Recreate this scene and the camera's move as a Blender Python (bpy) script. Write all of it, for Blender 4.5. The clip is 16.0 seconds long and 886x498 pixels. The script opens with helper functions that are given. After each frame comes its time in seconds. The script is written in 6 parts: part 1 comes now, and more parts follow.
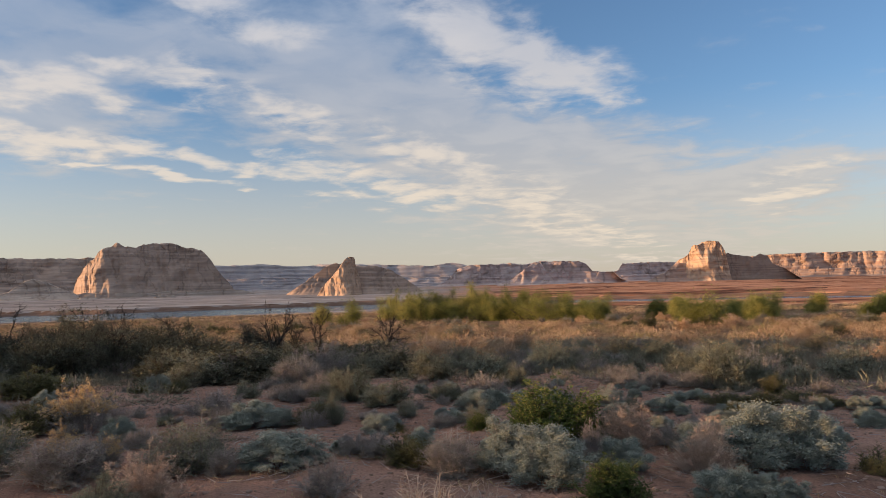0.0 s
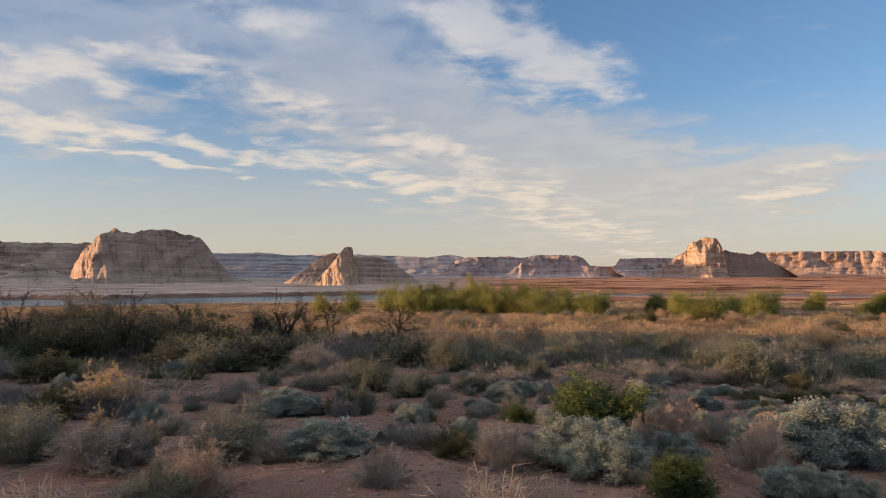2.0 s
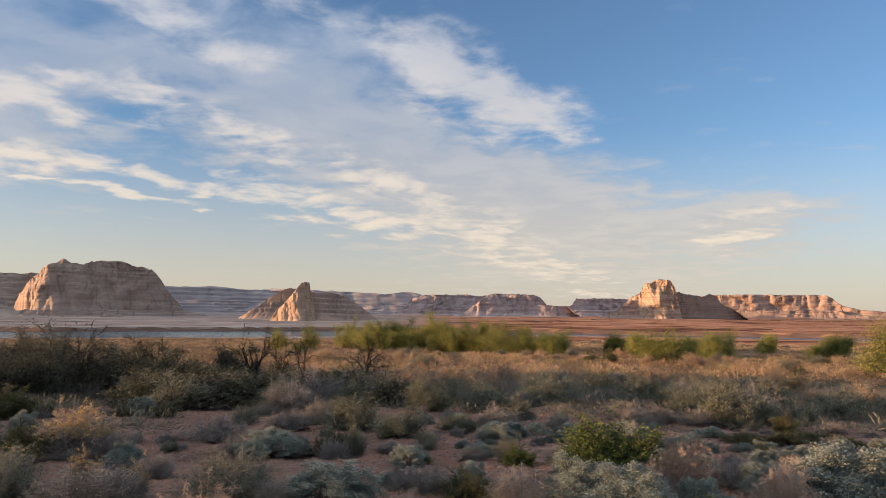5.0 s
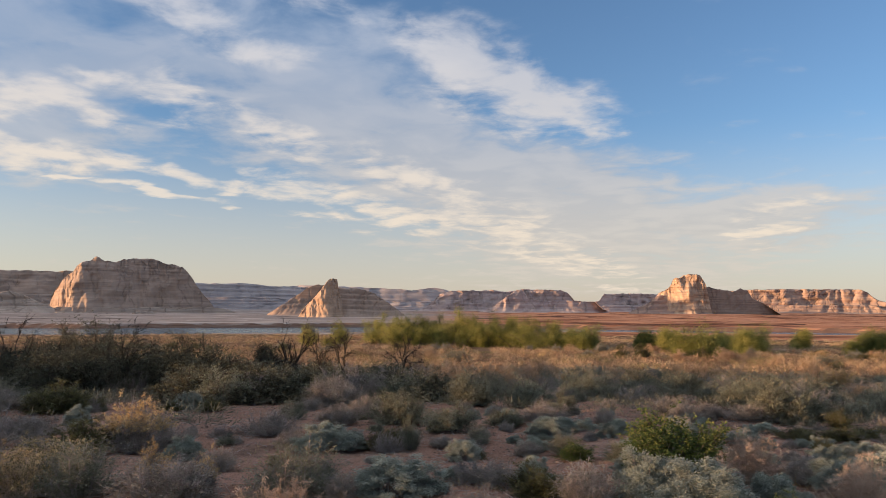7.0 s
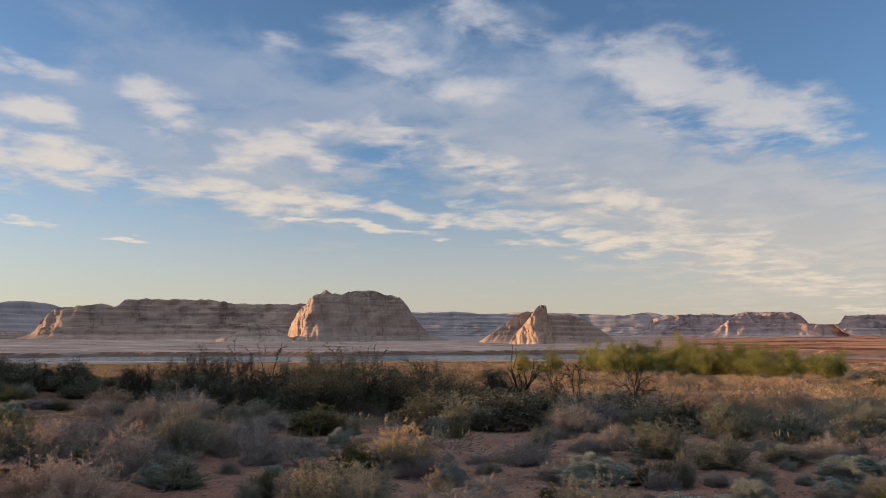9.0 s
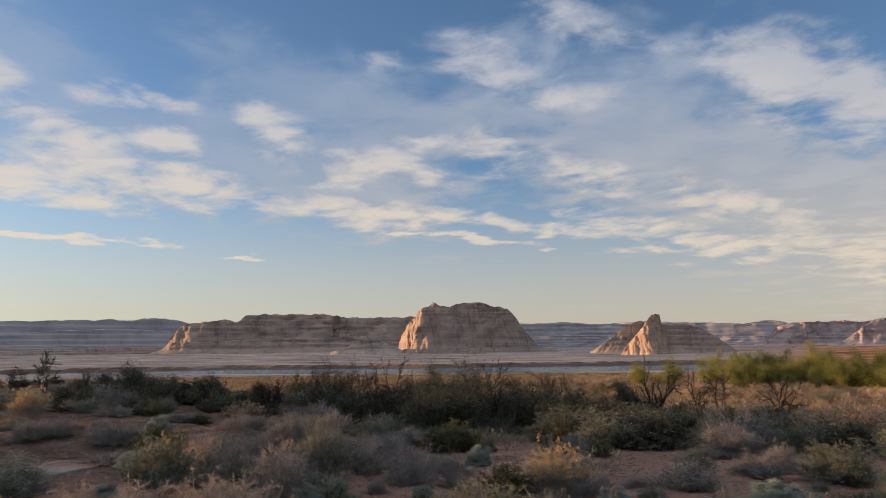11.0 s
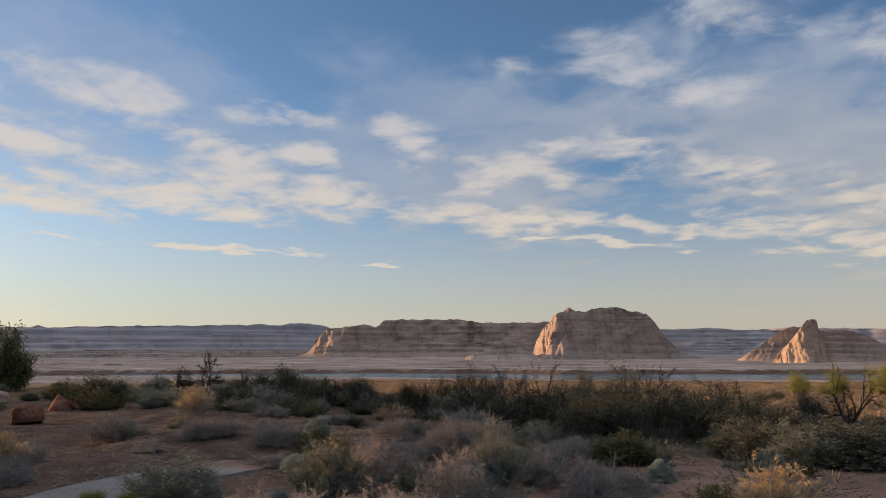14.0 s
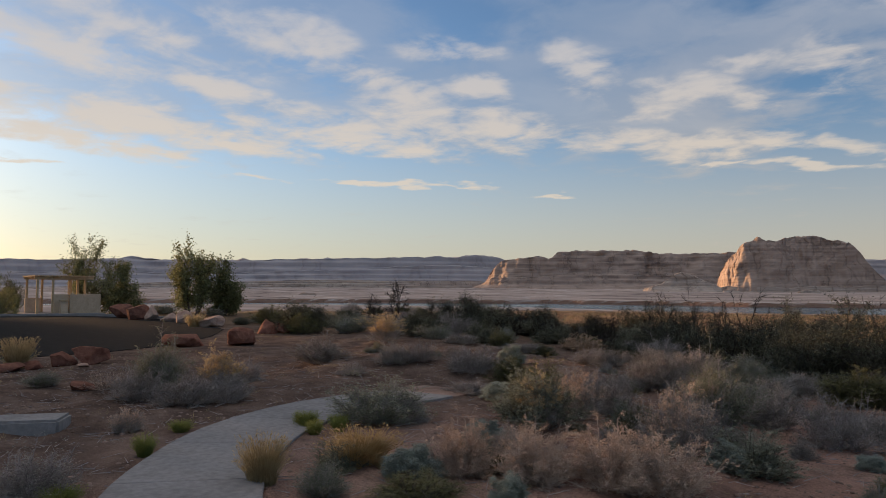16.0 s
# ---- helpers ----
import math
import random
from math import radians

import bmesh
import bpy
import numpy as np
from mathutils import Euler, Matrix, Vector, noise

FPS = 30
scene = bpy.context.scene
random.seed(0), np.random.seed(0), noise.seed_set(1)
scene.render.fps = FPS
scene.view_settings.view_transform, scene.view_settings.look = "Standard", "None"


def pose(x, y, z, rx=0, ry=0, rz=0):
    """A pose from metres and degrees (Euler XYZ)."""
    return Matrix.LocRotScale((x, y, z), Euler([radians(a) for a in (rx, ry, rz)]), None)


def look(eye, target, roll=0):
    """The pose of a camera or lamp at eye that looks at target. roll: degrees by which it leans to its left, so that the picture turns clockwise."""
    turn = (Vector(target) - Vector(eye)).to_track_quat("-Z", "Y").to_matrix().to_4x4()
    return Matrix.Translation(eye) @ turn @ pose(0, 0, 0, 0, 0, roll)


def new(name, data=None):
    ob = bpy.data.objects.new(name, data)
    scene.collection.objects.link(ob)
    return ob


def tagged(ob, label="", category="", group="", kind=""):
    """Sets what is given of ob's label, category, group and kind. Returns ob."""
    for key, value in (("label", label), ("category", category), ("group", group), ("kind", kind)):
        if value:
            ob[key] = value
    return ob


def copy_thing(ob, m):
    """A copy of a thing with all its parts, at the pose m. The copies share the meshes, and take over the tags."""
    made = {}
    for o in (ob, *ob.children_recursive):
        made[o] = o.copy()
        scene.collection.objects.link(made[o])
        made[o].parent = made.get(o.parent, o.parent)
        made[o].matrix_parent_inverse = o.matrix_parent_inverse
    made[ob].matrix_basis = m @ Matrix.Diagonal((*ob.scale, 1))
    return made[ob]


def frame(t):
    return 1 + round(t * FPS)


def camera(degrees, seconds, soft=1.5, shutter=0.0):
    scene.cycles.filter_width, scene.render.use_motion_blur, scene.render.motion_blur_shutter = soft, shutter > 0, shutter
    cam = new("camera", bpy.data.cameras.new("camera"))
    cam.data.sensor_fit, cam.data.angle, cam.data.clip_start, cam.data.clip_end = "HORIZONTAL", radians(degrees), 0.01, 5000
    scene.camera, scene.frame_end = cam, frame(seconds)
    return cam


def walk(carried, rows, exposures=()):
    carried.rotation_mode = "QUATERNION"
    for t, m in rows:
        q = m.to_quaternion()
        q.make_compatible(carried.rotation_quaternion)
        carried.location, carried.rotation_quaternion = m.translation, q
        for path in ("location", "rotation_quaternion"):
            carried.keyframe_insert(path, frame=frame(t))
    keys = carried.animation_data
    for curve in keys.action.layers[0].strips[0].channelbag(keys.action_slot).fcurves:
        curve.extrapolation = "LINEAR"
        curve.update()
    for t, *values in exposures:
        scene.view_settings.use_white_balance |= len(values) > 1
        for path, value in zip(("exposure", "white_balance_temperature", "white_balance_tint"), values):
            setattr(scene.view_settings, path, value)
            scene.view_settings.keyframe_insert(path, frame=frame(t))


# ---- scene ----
# ---- camera ----
cam = camera(63.3, 16.0, 0.6)
PATH = [
    (0, (0.027, 1.286, 1.59), (0.029, 3.283, 1.693), -1.4),
    (0.5, (-0.126, 1.354, 1.584), (-0.241, 3.348, 1.69), -0.8),
    (1, (-0.273, 1.365, 1.576), (-0.374, 3.36, 1.67), -0.5),
    (1.5, (-0.4, 1.414, 1.564), (-0.451, 3.412, 1.644), -0.4),
    (2, (-0.549, 1.464, 1.557), (-0.541, 3.462, 1.637), -0.3),
    (2.5, (-0.683, 1.508, 1.561), (-0.614, 3.505, 1.632), -0.0),
    (3, (-0.807, 1.57, 1.549), (-0.699, 3.566, 1.613), 0.5),
    (3.5, (-0.922, 1.605, 1.551), (-0.804, 3.6, 1.648), 0.7),
    (4, (-1.01, 1.643, 1.56), (-0.886, 3.633, 1.715), 0.6),
    (6.5, (-1.364, 1.832, 1.511), (-1.249, 3.82, 1.703), 0.6),
    (7, (-1.512, 1.789, 1.523), (-1.462, 3.781, 1.695), 0.4),
    (7.5, (-1.693, 1.895, 1.516), (-1.77, 3.887, 1.677), 0.7),
    (8, (-1.881, 1.891, 1.504), (-2.12, 3.869, 1.675), 0.5),
    (8.5, (-2.063, 2.016, 1.499), (-2.455, 3.966, 1.704), -0.2),
    (9, (-2.255, 2.128, 1.491), (-2.769, 4.045, 1.735), -0.2),
    (11.5, (-3.163, 2.537, 1.545), (-4.026, 4.321, 1.809), -0.5),
    (12, (-3.325, 2.631, 1.542), (-4.278, 4.374, 1.774), -0.1),
    (12.5, (-3.506, 2.799, 1.526), (-4.528, 4.502, 1.762), 0.1),
    (13, (-3.697, 2.925, 1.508), (-4.746, 4.608, 1.772), 0.1),
    (13.5, (-3.862, 3.041, 1.487), (-4.928, 4.708, 1.778), 0.1),
    (14, (-4.055, 3.138, 1.478), (-5.165, 4.775, 1.773), -0.2),
    (14.5, (-4.271, 3.234, 1.472), (-5.469, 4.811, 1.746), 0.0),
    (15, (-4.496, 3.344, 1.441), (-5.778, 4.86, 1.678), 0.3),
    (15.5, (-4.693, 3.411, 1.418), (-6.068, 4.853, 1.588), 0.3),
    (16, (-4.899, 3.503, 1.397), (-6.381, 4.841, 1.504), 0.1),
]
walk(cam, [(t, look(eye, target, roll)) for t, eye, target, roll in PATH],
     [(0.0, 0.11), (2.5, 0.13), (4.0, 0.2), (8.0, 0.2), (9.0, 0.04), (13.5, -0.05), (16.0, -0.14)])

# ---- light: a low evening sun, and a sky with broken cloud ----
SUN_AZ, SUN_EL = 102.0, 3.2        # degrees to the left of +y, and above the horizon


def heading(az, el=0.0):
    a, e = radians(az), radians(el)
    return Vector((-math.sin(a) * math.cos(e), math.cos(a) * math.cos(e), math.sin(e)))


sun_data = bpy.data.lights.new("sun", "SUN")
sun_data.energy, sun_data.angle, sun_data.color = 7.0, radians(0.6), (1.0, 0.6, 0.32)
sun = new("sun", sun_data)
sun.matrix_world = look(heading(SUN_AZ, SUN_EL) * 100, (0, 0, 0))

world = bpy.data.worlds.new("evening_sky")
scene.world = world
world.use_nodes = True
wn, wl = world.node_tree.nodes, world.node_tree.links
wn.clear()


def wnode(kind, **props):
    n = wn.new(kind)
    for k, v in props.items():
        if k == "operation":
            n.operation = v
        elif k == "blend_type":
            n.blend_type = v
        elif k == "vector_type":
            n.vector_type = v
        elif k == "data_type":
            n.data_type = v
    return n


def wmath(op, a, b=0.0, c=0.0, clamp=False):
    n = wnode("ShaderNodeMath", operation=op)
    n.use_clamp = clamp
    for i, v in enumerate((a, b, c)):
        if isinstance(v, (int, float)):
            n.inputs[i].default_value = v
        else:
            wl.new(v, n.inputs[i])
    return n.outputs[0]


def wmix(fac, a, b, blend="MIX"):
    n = wnode("ShaderNodeMixRGB", blend_type=blend)
    for i, v in enumerate((fac, a, b)):
        if isinstance(v, (int, float)):
            n.inputs[i].default_value = v
        elif isinstance(v, tuple):
            n.inputs[i].default_value = (*v, 1)
        else:
            wl.new(v, n.inputs[i])
    return n.outputs[0]


def wsmooth(v, lo, hi):
    n = wnode("ShaderNodeMapRange")
    n.interpolation_type = "SMOOTHSTEP"
    wl.new(v, n.inputs[0])
    n.inputs[1].default_value, n.inputs[2].default_value = lo, hi
    return n.outputs[0]


def wnoise(vec, scale, detail, rough=0.55, distortion=0.0):
    n = wnode("ShaderNodeTexNoise")
    wl.new(vec, n.inputs["Vector"])
    n.inputs["Scale"].default_value, n.inputs["Detail"].default_value = scale, detail
    n.inputs["Roughness"].default_value, n.inputs["Distortion"].default_value = rough, distortion
    return n


sky = wn.new("ShaderNodeTexSky")
sky.sky_type, sky.sun_disc = "NISHITA", False
sky.sun_elevation, sky.sun_rotation = radians(SUN_EL + 4), radians(-SUN_AZ)
sky.air_density, sky.dust_density, sky.ozone_density, sky.altitude = 1.0, 1.6, 1.6, 1100

coord = wn.new("ShaderNodeTexCoord").outputs["Generated"]
sep = wn.new("ShaderNodeSeparateXYZ")
wl.new(coord, sep.inputs[0])
X, Y, Z = sep.outputs
DEG = 180 / math.pi
az = wmath("MULTIPLY", wmath("ARCTAN2", wmath("MULTIPLY", X, -1.0), Y), DEG)
el = wmath("MULTIPLY", wmath("ARCSINE", Z), DEG)
comb = wn.new("ShaderNodeCombineXYZ")
wl.new(az, comb.inputs[0]), wl.new(el, comb.inputs[1])
# the cloud layer seen in perspective: a plane high above the ground
zsafe = wmath("ADD", wmath("MAXIMUM", Z, 0.0), 0.10)
plane = wn.new("ShaderNodeCombineXYZ")
wl.new(wmath("DIVIDE", X, zsafe), plane.inputs[0]), wl.new(wmath("DIVIDE", Y, zsafe), plane.inputs[1])
ragged = wnoise(plane.outputs[0], 1.7, 4, 0.55)
fine = wnoise(plane.outputs[0], 3.6, 6, 0.55, 0.4)
finer = wnoise(plane.outputs[0], 9.0, 5, 0.58, 0.3)
broad = wnoise(plane.outputs[0], 0.9, 3, 0.5)
shift = wnode("ShaderNodeVectorMath", operation="MULTIPLY_ADD")
wl.new(ragged.outputs["Color"], shift.inputs[0])
shift.inputs[1].default_value, shift.inputs[2].default_value = (7.0, 4.0, 0), (-3.5, -2.0, 0)
bent = wnode("ShaderNodeVectorMath", operation="ADD")
wl.new(comb.outputs[0], bent.inputs[0]), wl.new(shift.outputs[0], bent.inputs[1])


def cloud(az0, el0, half_w, half_h, turn=0.0, weight=1.0):
    """One soft patch of cloud: its middle, half sizes and turn in degrees on the sky."""
    m = wn.new("ShaderNodeMapping")
    m.vector_type = "TEXTURE"
    wl.new(bent.outputs[0], m.inputs["Vector"])
    m.inputs["Location"].default_value = (az0, el0, 0)
    m.inputs["Rotation"].default_value = (0, 0, radians(turn))
    m.inputs["Scale"].default_value = (half_w * 1.8, half_h * 1.8, 1)
    g = wn.new("ShaderNodeTexGradient")
    g.gradient_type = "SPHERICAL"
    wl.new(m.outputs[0], g.inputs[0])
    return wmath("MULTIPLY", g.outputs["Fac"], weight)


def clouds(patches):
    total = patches[0]
    for p in patches[1:]:
        total = wmath("MAXIMUM", total, p)
    return total


bright = clouds([
    cloud(-3.0, 19.3, 4.9, 2.8, 25, 1.0),
    cloud(-8.4, 17.0, 5.6, 2.5, 25, 1.0),
    cloud(-12.3, 15.3, 3.1, 1.1, 20, 1.0),
    cloud(29.6, 14.5, 4.0, 1.0, -3, 1.0),
    cloud(19.6, 16.0, 2.6, 1.6, 10, 1.0),
    cloud(24.6, 13.6, 1.6, 0.8, 0, 1.0),
    cloud(32.3, 11.2, 2.7, 1.0, 5, 1.0),
    cloud(27.7, 10.3, 2.4, 0.6, 5, 1.0),
    cloud(22.8, 10.5, 2.3, 0.7, 8, 1.0),
    cloud(17.3, 9.7, 2.6, 0.5, 8, 1.0),
    cloud(20.6, 8.5, 4.7, 0.3, 6, 1.0),
    cloud(26.6, 9.1, 1.0, 0.2, 5, 1.0),
    cloud(12.3, 20.3, 4.0, 1.1, 5, 0.75),
    cloud(10.1, 9.2, 4.0, 1.0, 8, 1.0),
    cloud(3.4, 7.7, 5.0, 1.0, 12, 0.85),
    cloud(11.5, 13.8, 3.1, 1.1, 25, 1.0),
    cloud(1.1, 10.8, 4.1, 1.1, 20, 0.85),
    cloud(-6.5, 6.5, 5.8, 1.8, 20, 0.72),
    cloud(-12.5, 3.9, 4.8, 1.3, 25, 0.6),
    cloud(15.4, 7.6, 0.9, 0.2, 5, 1.0),
    cloud(-27.0, 7.6, 2.8, 0.5, -5, 0.7),
    cloud(-25.2, 6.1, 2.8, 0.4, -5, 1.0),
    cloud(36.4, 16.9, 2.6, 1.6, 35, 1.0),
    cloud(28.8, 14.5, 3.1, 0.8, -5, 1.0),
    cloud(42.0, 12.6, 4.5, 1.1, 12, 1.0),
    cloud(32.9, 10.8, 6.5, 0.9, 8, 1.0),
    cloud(29.0, 23.1, 1.8, 0.6, 0, 0.6),
    cloud(19.4, 22.4, 4.2, 1.7, 20, 0.72),
    cloud(13.3, 19.9, 3.3, 1.0, 0, 0.75),
    cloud(46.3, 19.0, 1.6, 0.8, 10, 1.0),
    cloud(11.3, 25.1, 5.2, 1.1, 20, 0.75),
    cloud(25.3, 16.9, 1.8, 0.7, 0, 1.0),
    cloud(26.0, 9.1, 0.9, 0.2, 0, 1.0),
    cloud(45.4, 15.1, 2.4, 1.0, 10, 1.0),
    cloud(58.4, 18.9, 3.7, 1.7, 20, 1.0),
    cloud(47.6, 18.8, 3.2, 0.9, 5, 1.0),
    cloud(66.6, 15.0, 3.2, 1.0, 10, 1.0),
    cloud(66.0, 11.3, 6.5, 0.9, 4, 1.0),
    cloud(53.3, 16.4, 2.7, 0.9, 5, 1.0),
    cloud(50.1, 14.3, 3.6, 1.5, 15, 1.0),
    cloud(50.5, 11.4, 3.6, 0.6, 0, 1.0),
    cloud(42.9, 12.6, 4.1, 1.3, 15, 1.0),
    cloud(32.8, 11.0, 6.4, 1.0, 5, 1.0),
    cloud(57.2, 11.5, 2.6, 0.7, 0, 1.0),
    cloud(61.8, 8.5, 2.3, 0.2, 3, 1.0),
    cloud(52.5, 8.4, 4.8, 0.2, 4, 1.0),
    cloud(46.9, 8.1, 2.2, 0.2, 3, 1.0),
    cloud(39.2, 7.4, 1.8, 0.2, 3, 1.0),
    cloud(75.9, 16.6, 6.5, 1.6, 8, 1.0),
    cloud(76.5, 11.3, 8.0, 1.2, 10, 1.0),
    cloud(65.3, 11.1, 6.9, 0.6, 2, 1.0),
    cloud(78.6, 8.1, 2.0, 0.2, 0, 1.0),
    cloud(66.6, 14.7, 2.6, 1.0, 10, 1.0),
    cloud(71.0, 12.2, 12.0, 1.3, 4, 1.0),
    cloud(57.0, 12.4, 9.0, 1.2, 6, 0.9),
    cloud(73.0, 19.0, 9.0, 1.6, 12, 0.9),
    cloud(61.0, 18.6, 6.0, 1.5, 14, 0.9),
])
veil = clouds([
    cloud(7.9, 16.8, 11.8, 5.6, 25, 1.2),
    cloud(-1.6, 11.2, 12.7, 4.9, 25, 1.2),
    cloud(17.5, 18.4, 9.6, 2.9, 10, 0.95),
    cloud(-11.8, 8.3, 11.5, 4.4, 20, 1.2),
    cloud(26.3, 17.5, 8.3, 2.4, 0, 1.2),
    cloud(29.2, 12.1, 6.4, 2.4, 5, 1.2),
    cloud(-22.6, 6.9, 9.1, 2.0, 0, 1.2),
    cloud(-8.2, 7.1, 9.8, 4.0, 20, 1.2),
    cloud(33.2, 20.3, 9.8, 2.9, 10, 1.2),
    cloud(40.3, 15.0, 8.4, 3.6, 15, 1.2),
    cloud(14.2, 19.5, 9.3, 4.4, 10, 0.8),
    cloud(59.8, 20.9, 10.0, 2.8, 10, 1.2),
    cloud(65.2, 15.4, 9.0, 3.2, 5, 1.2),
    cloud(47.5, 15.3, 10.9, 3.5, 10, 1.2),
    cloud(31.9, 14.1, 9.2, 3.6, 5, 1.2),
    cloud(69.1, 18.5, 12.8, 2.4, 5, 1.2),
    cloud(72.9, 13.7, 12.4, 2.4, 5, 1.2),
])
SKY_GAIN = 0.165
detail = wmath("SUBTRACT", wmath("ADD", wmath("MULTIPLY", fine.outputs["Fac"], 0.9), wmath("MULTIPLY", finer.outputs["Fac"], 0.35)), 0.625)
body = wmath("SUBTRACT", broad.outputs["Fac"], 0.5)
bright_mask = wmath("MULTIPLY", wsmooth(wmath("ADD", bright, wmath("MULTIPLY", detail, 2.5)), 0.12, 0.98), wsmooth(bright, 0.0, 0.35))
veil_mask = wmath("MULTIPLY", wsmooth(wmath("ADD", veil, wmath("ADD", wmath("MULTIPLY", detail, 1.6), wmath("MULTIPLY", body, 0.6))), 0.08, 0.85), wmath("SUBTRACT", 0.74, wmath("MULTIPLY", wsmooth(az, 12.0, 50.0), 0.3)))

low = wsmooth(el, 26.0, 3.0)                      # 1 near the horizon
west = wsmooth(az, -10.0, 75.0)
sky_col = wmix(1.0, sky.outputs[0], (0.84, 0.965, 1.16), "MULTIPLY")
clear = wmix(1.0, sky_col, (SKY_GAIN, SKY_GAIN, SKY_GAIN), "MULTIPLY")
glow = wmix(wmath("MULTIPLY", wsmooth(el, 15.0, 0.0), wmath("SUBTRACT", 0.72, wmath("MULTIPLY", west, 0.06))), clear, wmix(west, (0.6, 0.5, 0.43), (0.66, 0.56, 0.46)))
veil_col = wmix(low, (0.305, 0.39, 0.535), (0.54, 0.49, 0.44))
bright_col = wmix(low, (0.60, 0.60, 0.64), (0.86, 0.72, 0.56))
thick = wsmooth(wmath("ADD", fine.outputs["Fac"], wmath("MULTIPLY", body, 0.5)), 0.38, 0.66)
veil_col = wmix(wmath("MULTIPLY", thick, 0.36), veil_col, wmix(low, (0.5, 0.53, 0.61), (0.72, 0.63, 0.53)))
c1 = wmix(veil_mask, glow, veil_col)
c2 = wmix(wmath("MULTIPLY", bright_mask, wmath("ADD", 0.68, wmath("MULTIPLY", west, 0.16))), c1, bright_col)
# the bright west round the low sun; unseen overhead cloud, added as fill light
off_az = wmath("SUBTRACT", az, SUN_AZ)
away = wmath("SQRT", wmath("ADD", wmath("MULTIPLY", wmath("MULTIPLY", off_az, off_az), 0.7), wmath("MULTIPLY", wmath("MULTIPLY", el, el), 3.0)))
sunset = wmath("POWER", wsmooth(away, 23.0, 2.0), 1.8)
c3 = wmix(1.0, c2, wmix(sunset, (0, 0, 0), (1.9, 1.2, 0.63)), "ADD")
high = wmath("MULTIPLY", wsmooth(wmath("ADD", el, wmath("MULTIPLY", detail, 22.0)), 36.0, 58.0), 0.68)
c4 = wmix(high, c3, (1.04, 0.98, 0.94))
bg = wn.new("ShaderNodeBackground")
wl.new(c4, bg.inputs[0])
bg.inputs[1].default_value = 1.0
wout = wn.new("ShaderNodeOutputWorld")
wl.new(bg.outputs[0], wout.inputs[0])


# ---- materials ----
def nodes_of(name):
    m = bpy.data.materials.new(name)
    m.use_nodes = True
    nt = m.node_tree
    bsdf = nt.nodes["Principled BSDF"]
    bsdf.inputs["Specular IOR Level"].default_value = 0.25
    return m, nt, bsdf


def tex_noise(nt, vec, scale, detail=4, rough=0.55, distortion=0.0):
    n = nt.nodes.new("ShaderNodeTexNoise")
    nt.links.new(vec, n.inputs["Vector"])
    n.inputs["Scale"].default_value, n.inputs["Detail"].default_value = scale, detail
    n.inputs["Roughness"].default_value, n.inputs["Distortion"].default_value = rough, distortion
    return n.outputs["Fac"]


def ramp(nt, fac, stops):
    n = nt.nodes.new("ShaderNodeValToRGB")
    els = n.color_ramp.elements
    while len(els) < len(stops):
        els.new(0.5)
    for e, (p, c) in zip(els, stops):
        e.position, e.color = p, (*c, 1)
    nt.links.new(fac, n.inputs[0])
    return n.outputs[0]


def mix(nt, fac, a, b, blend="MIX"):
    n = nt.nodes.new("ShaderNodeMixRGB")
    n.blend_type = blend
    for i, v in enumerate((fac, a, b)):
        if isinstance(v, (int, float)):
            n.inputs[i].default_value = v
        elif isinstance(v, tuple):
            n.inputs[i].default_value = (*v, 1)
        else:
            nt.links.new(v, n.inputs[i])
    return n.outputs[0]


def maths(nt, op, a, b=0.0, c=0.0):
    n = nt.nodes.new("ShaderNodeMath")
    n.operation = op
    for i, v in enumerate((a, b, c)):
        if isinstance(v, (int, float)):
            n.inputs[i].default_value = v
        else:
            nt.links.new(v, n.inputs[i])
    return n.outputs[0]


def span(nt, v, lo, hi):
    n = nt.nodes.new("ShaderNodeMapRange")
    n.interpolation_type = "SMOOTHSTEP"
    nt.links.new(v, n.inputs[0])
    n.inputs[1].default_value, n.inputs[2].default_value = lo, hi
    return n.outputs[0]


def bump(nt, bsdf, height, strength, distance):
    n = nt.nodes.new("ShaderNodeBump")
    n.inputs["Strength"].default_value, n.inputs["Distance"].default_value = strength, distance
    nt.links.new(height, n.inputs["Height"])
    nt.links.new(n.outputs[0], bsdf.inputs["Normal"])


def position(nt):
    return nt.nodes.new("ShaderNodeNewGeometry").outputs["Position"]


def scaled(nt, vec, s):
    n = nt.nodes.new("ShaderNodeVectorMath")
    n.operation = "MULTIPLY"
    nt.links.new(vec, n.inputs[0])
    n.inputs[1].default_value = s
    return n.outputs[0]


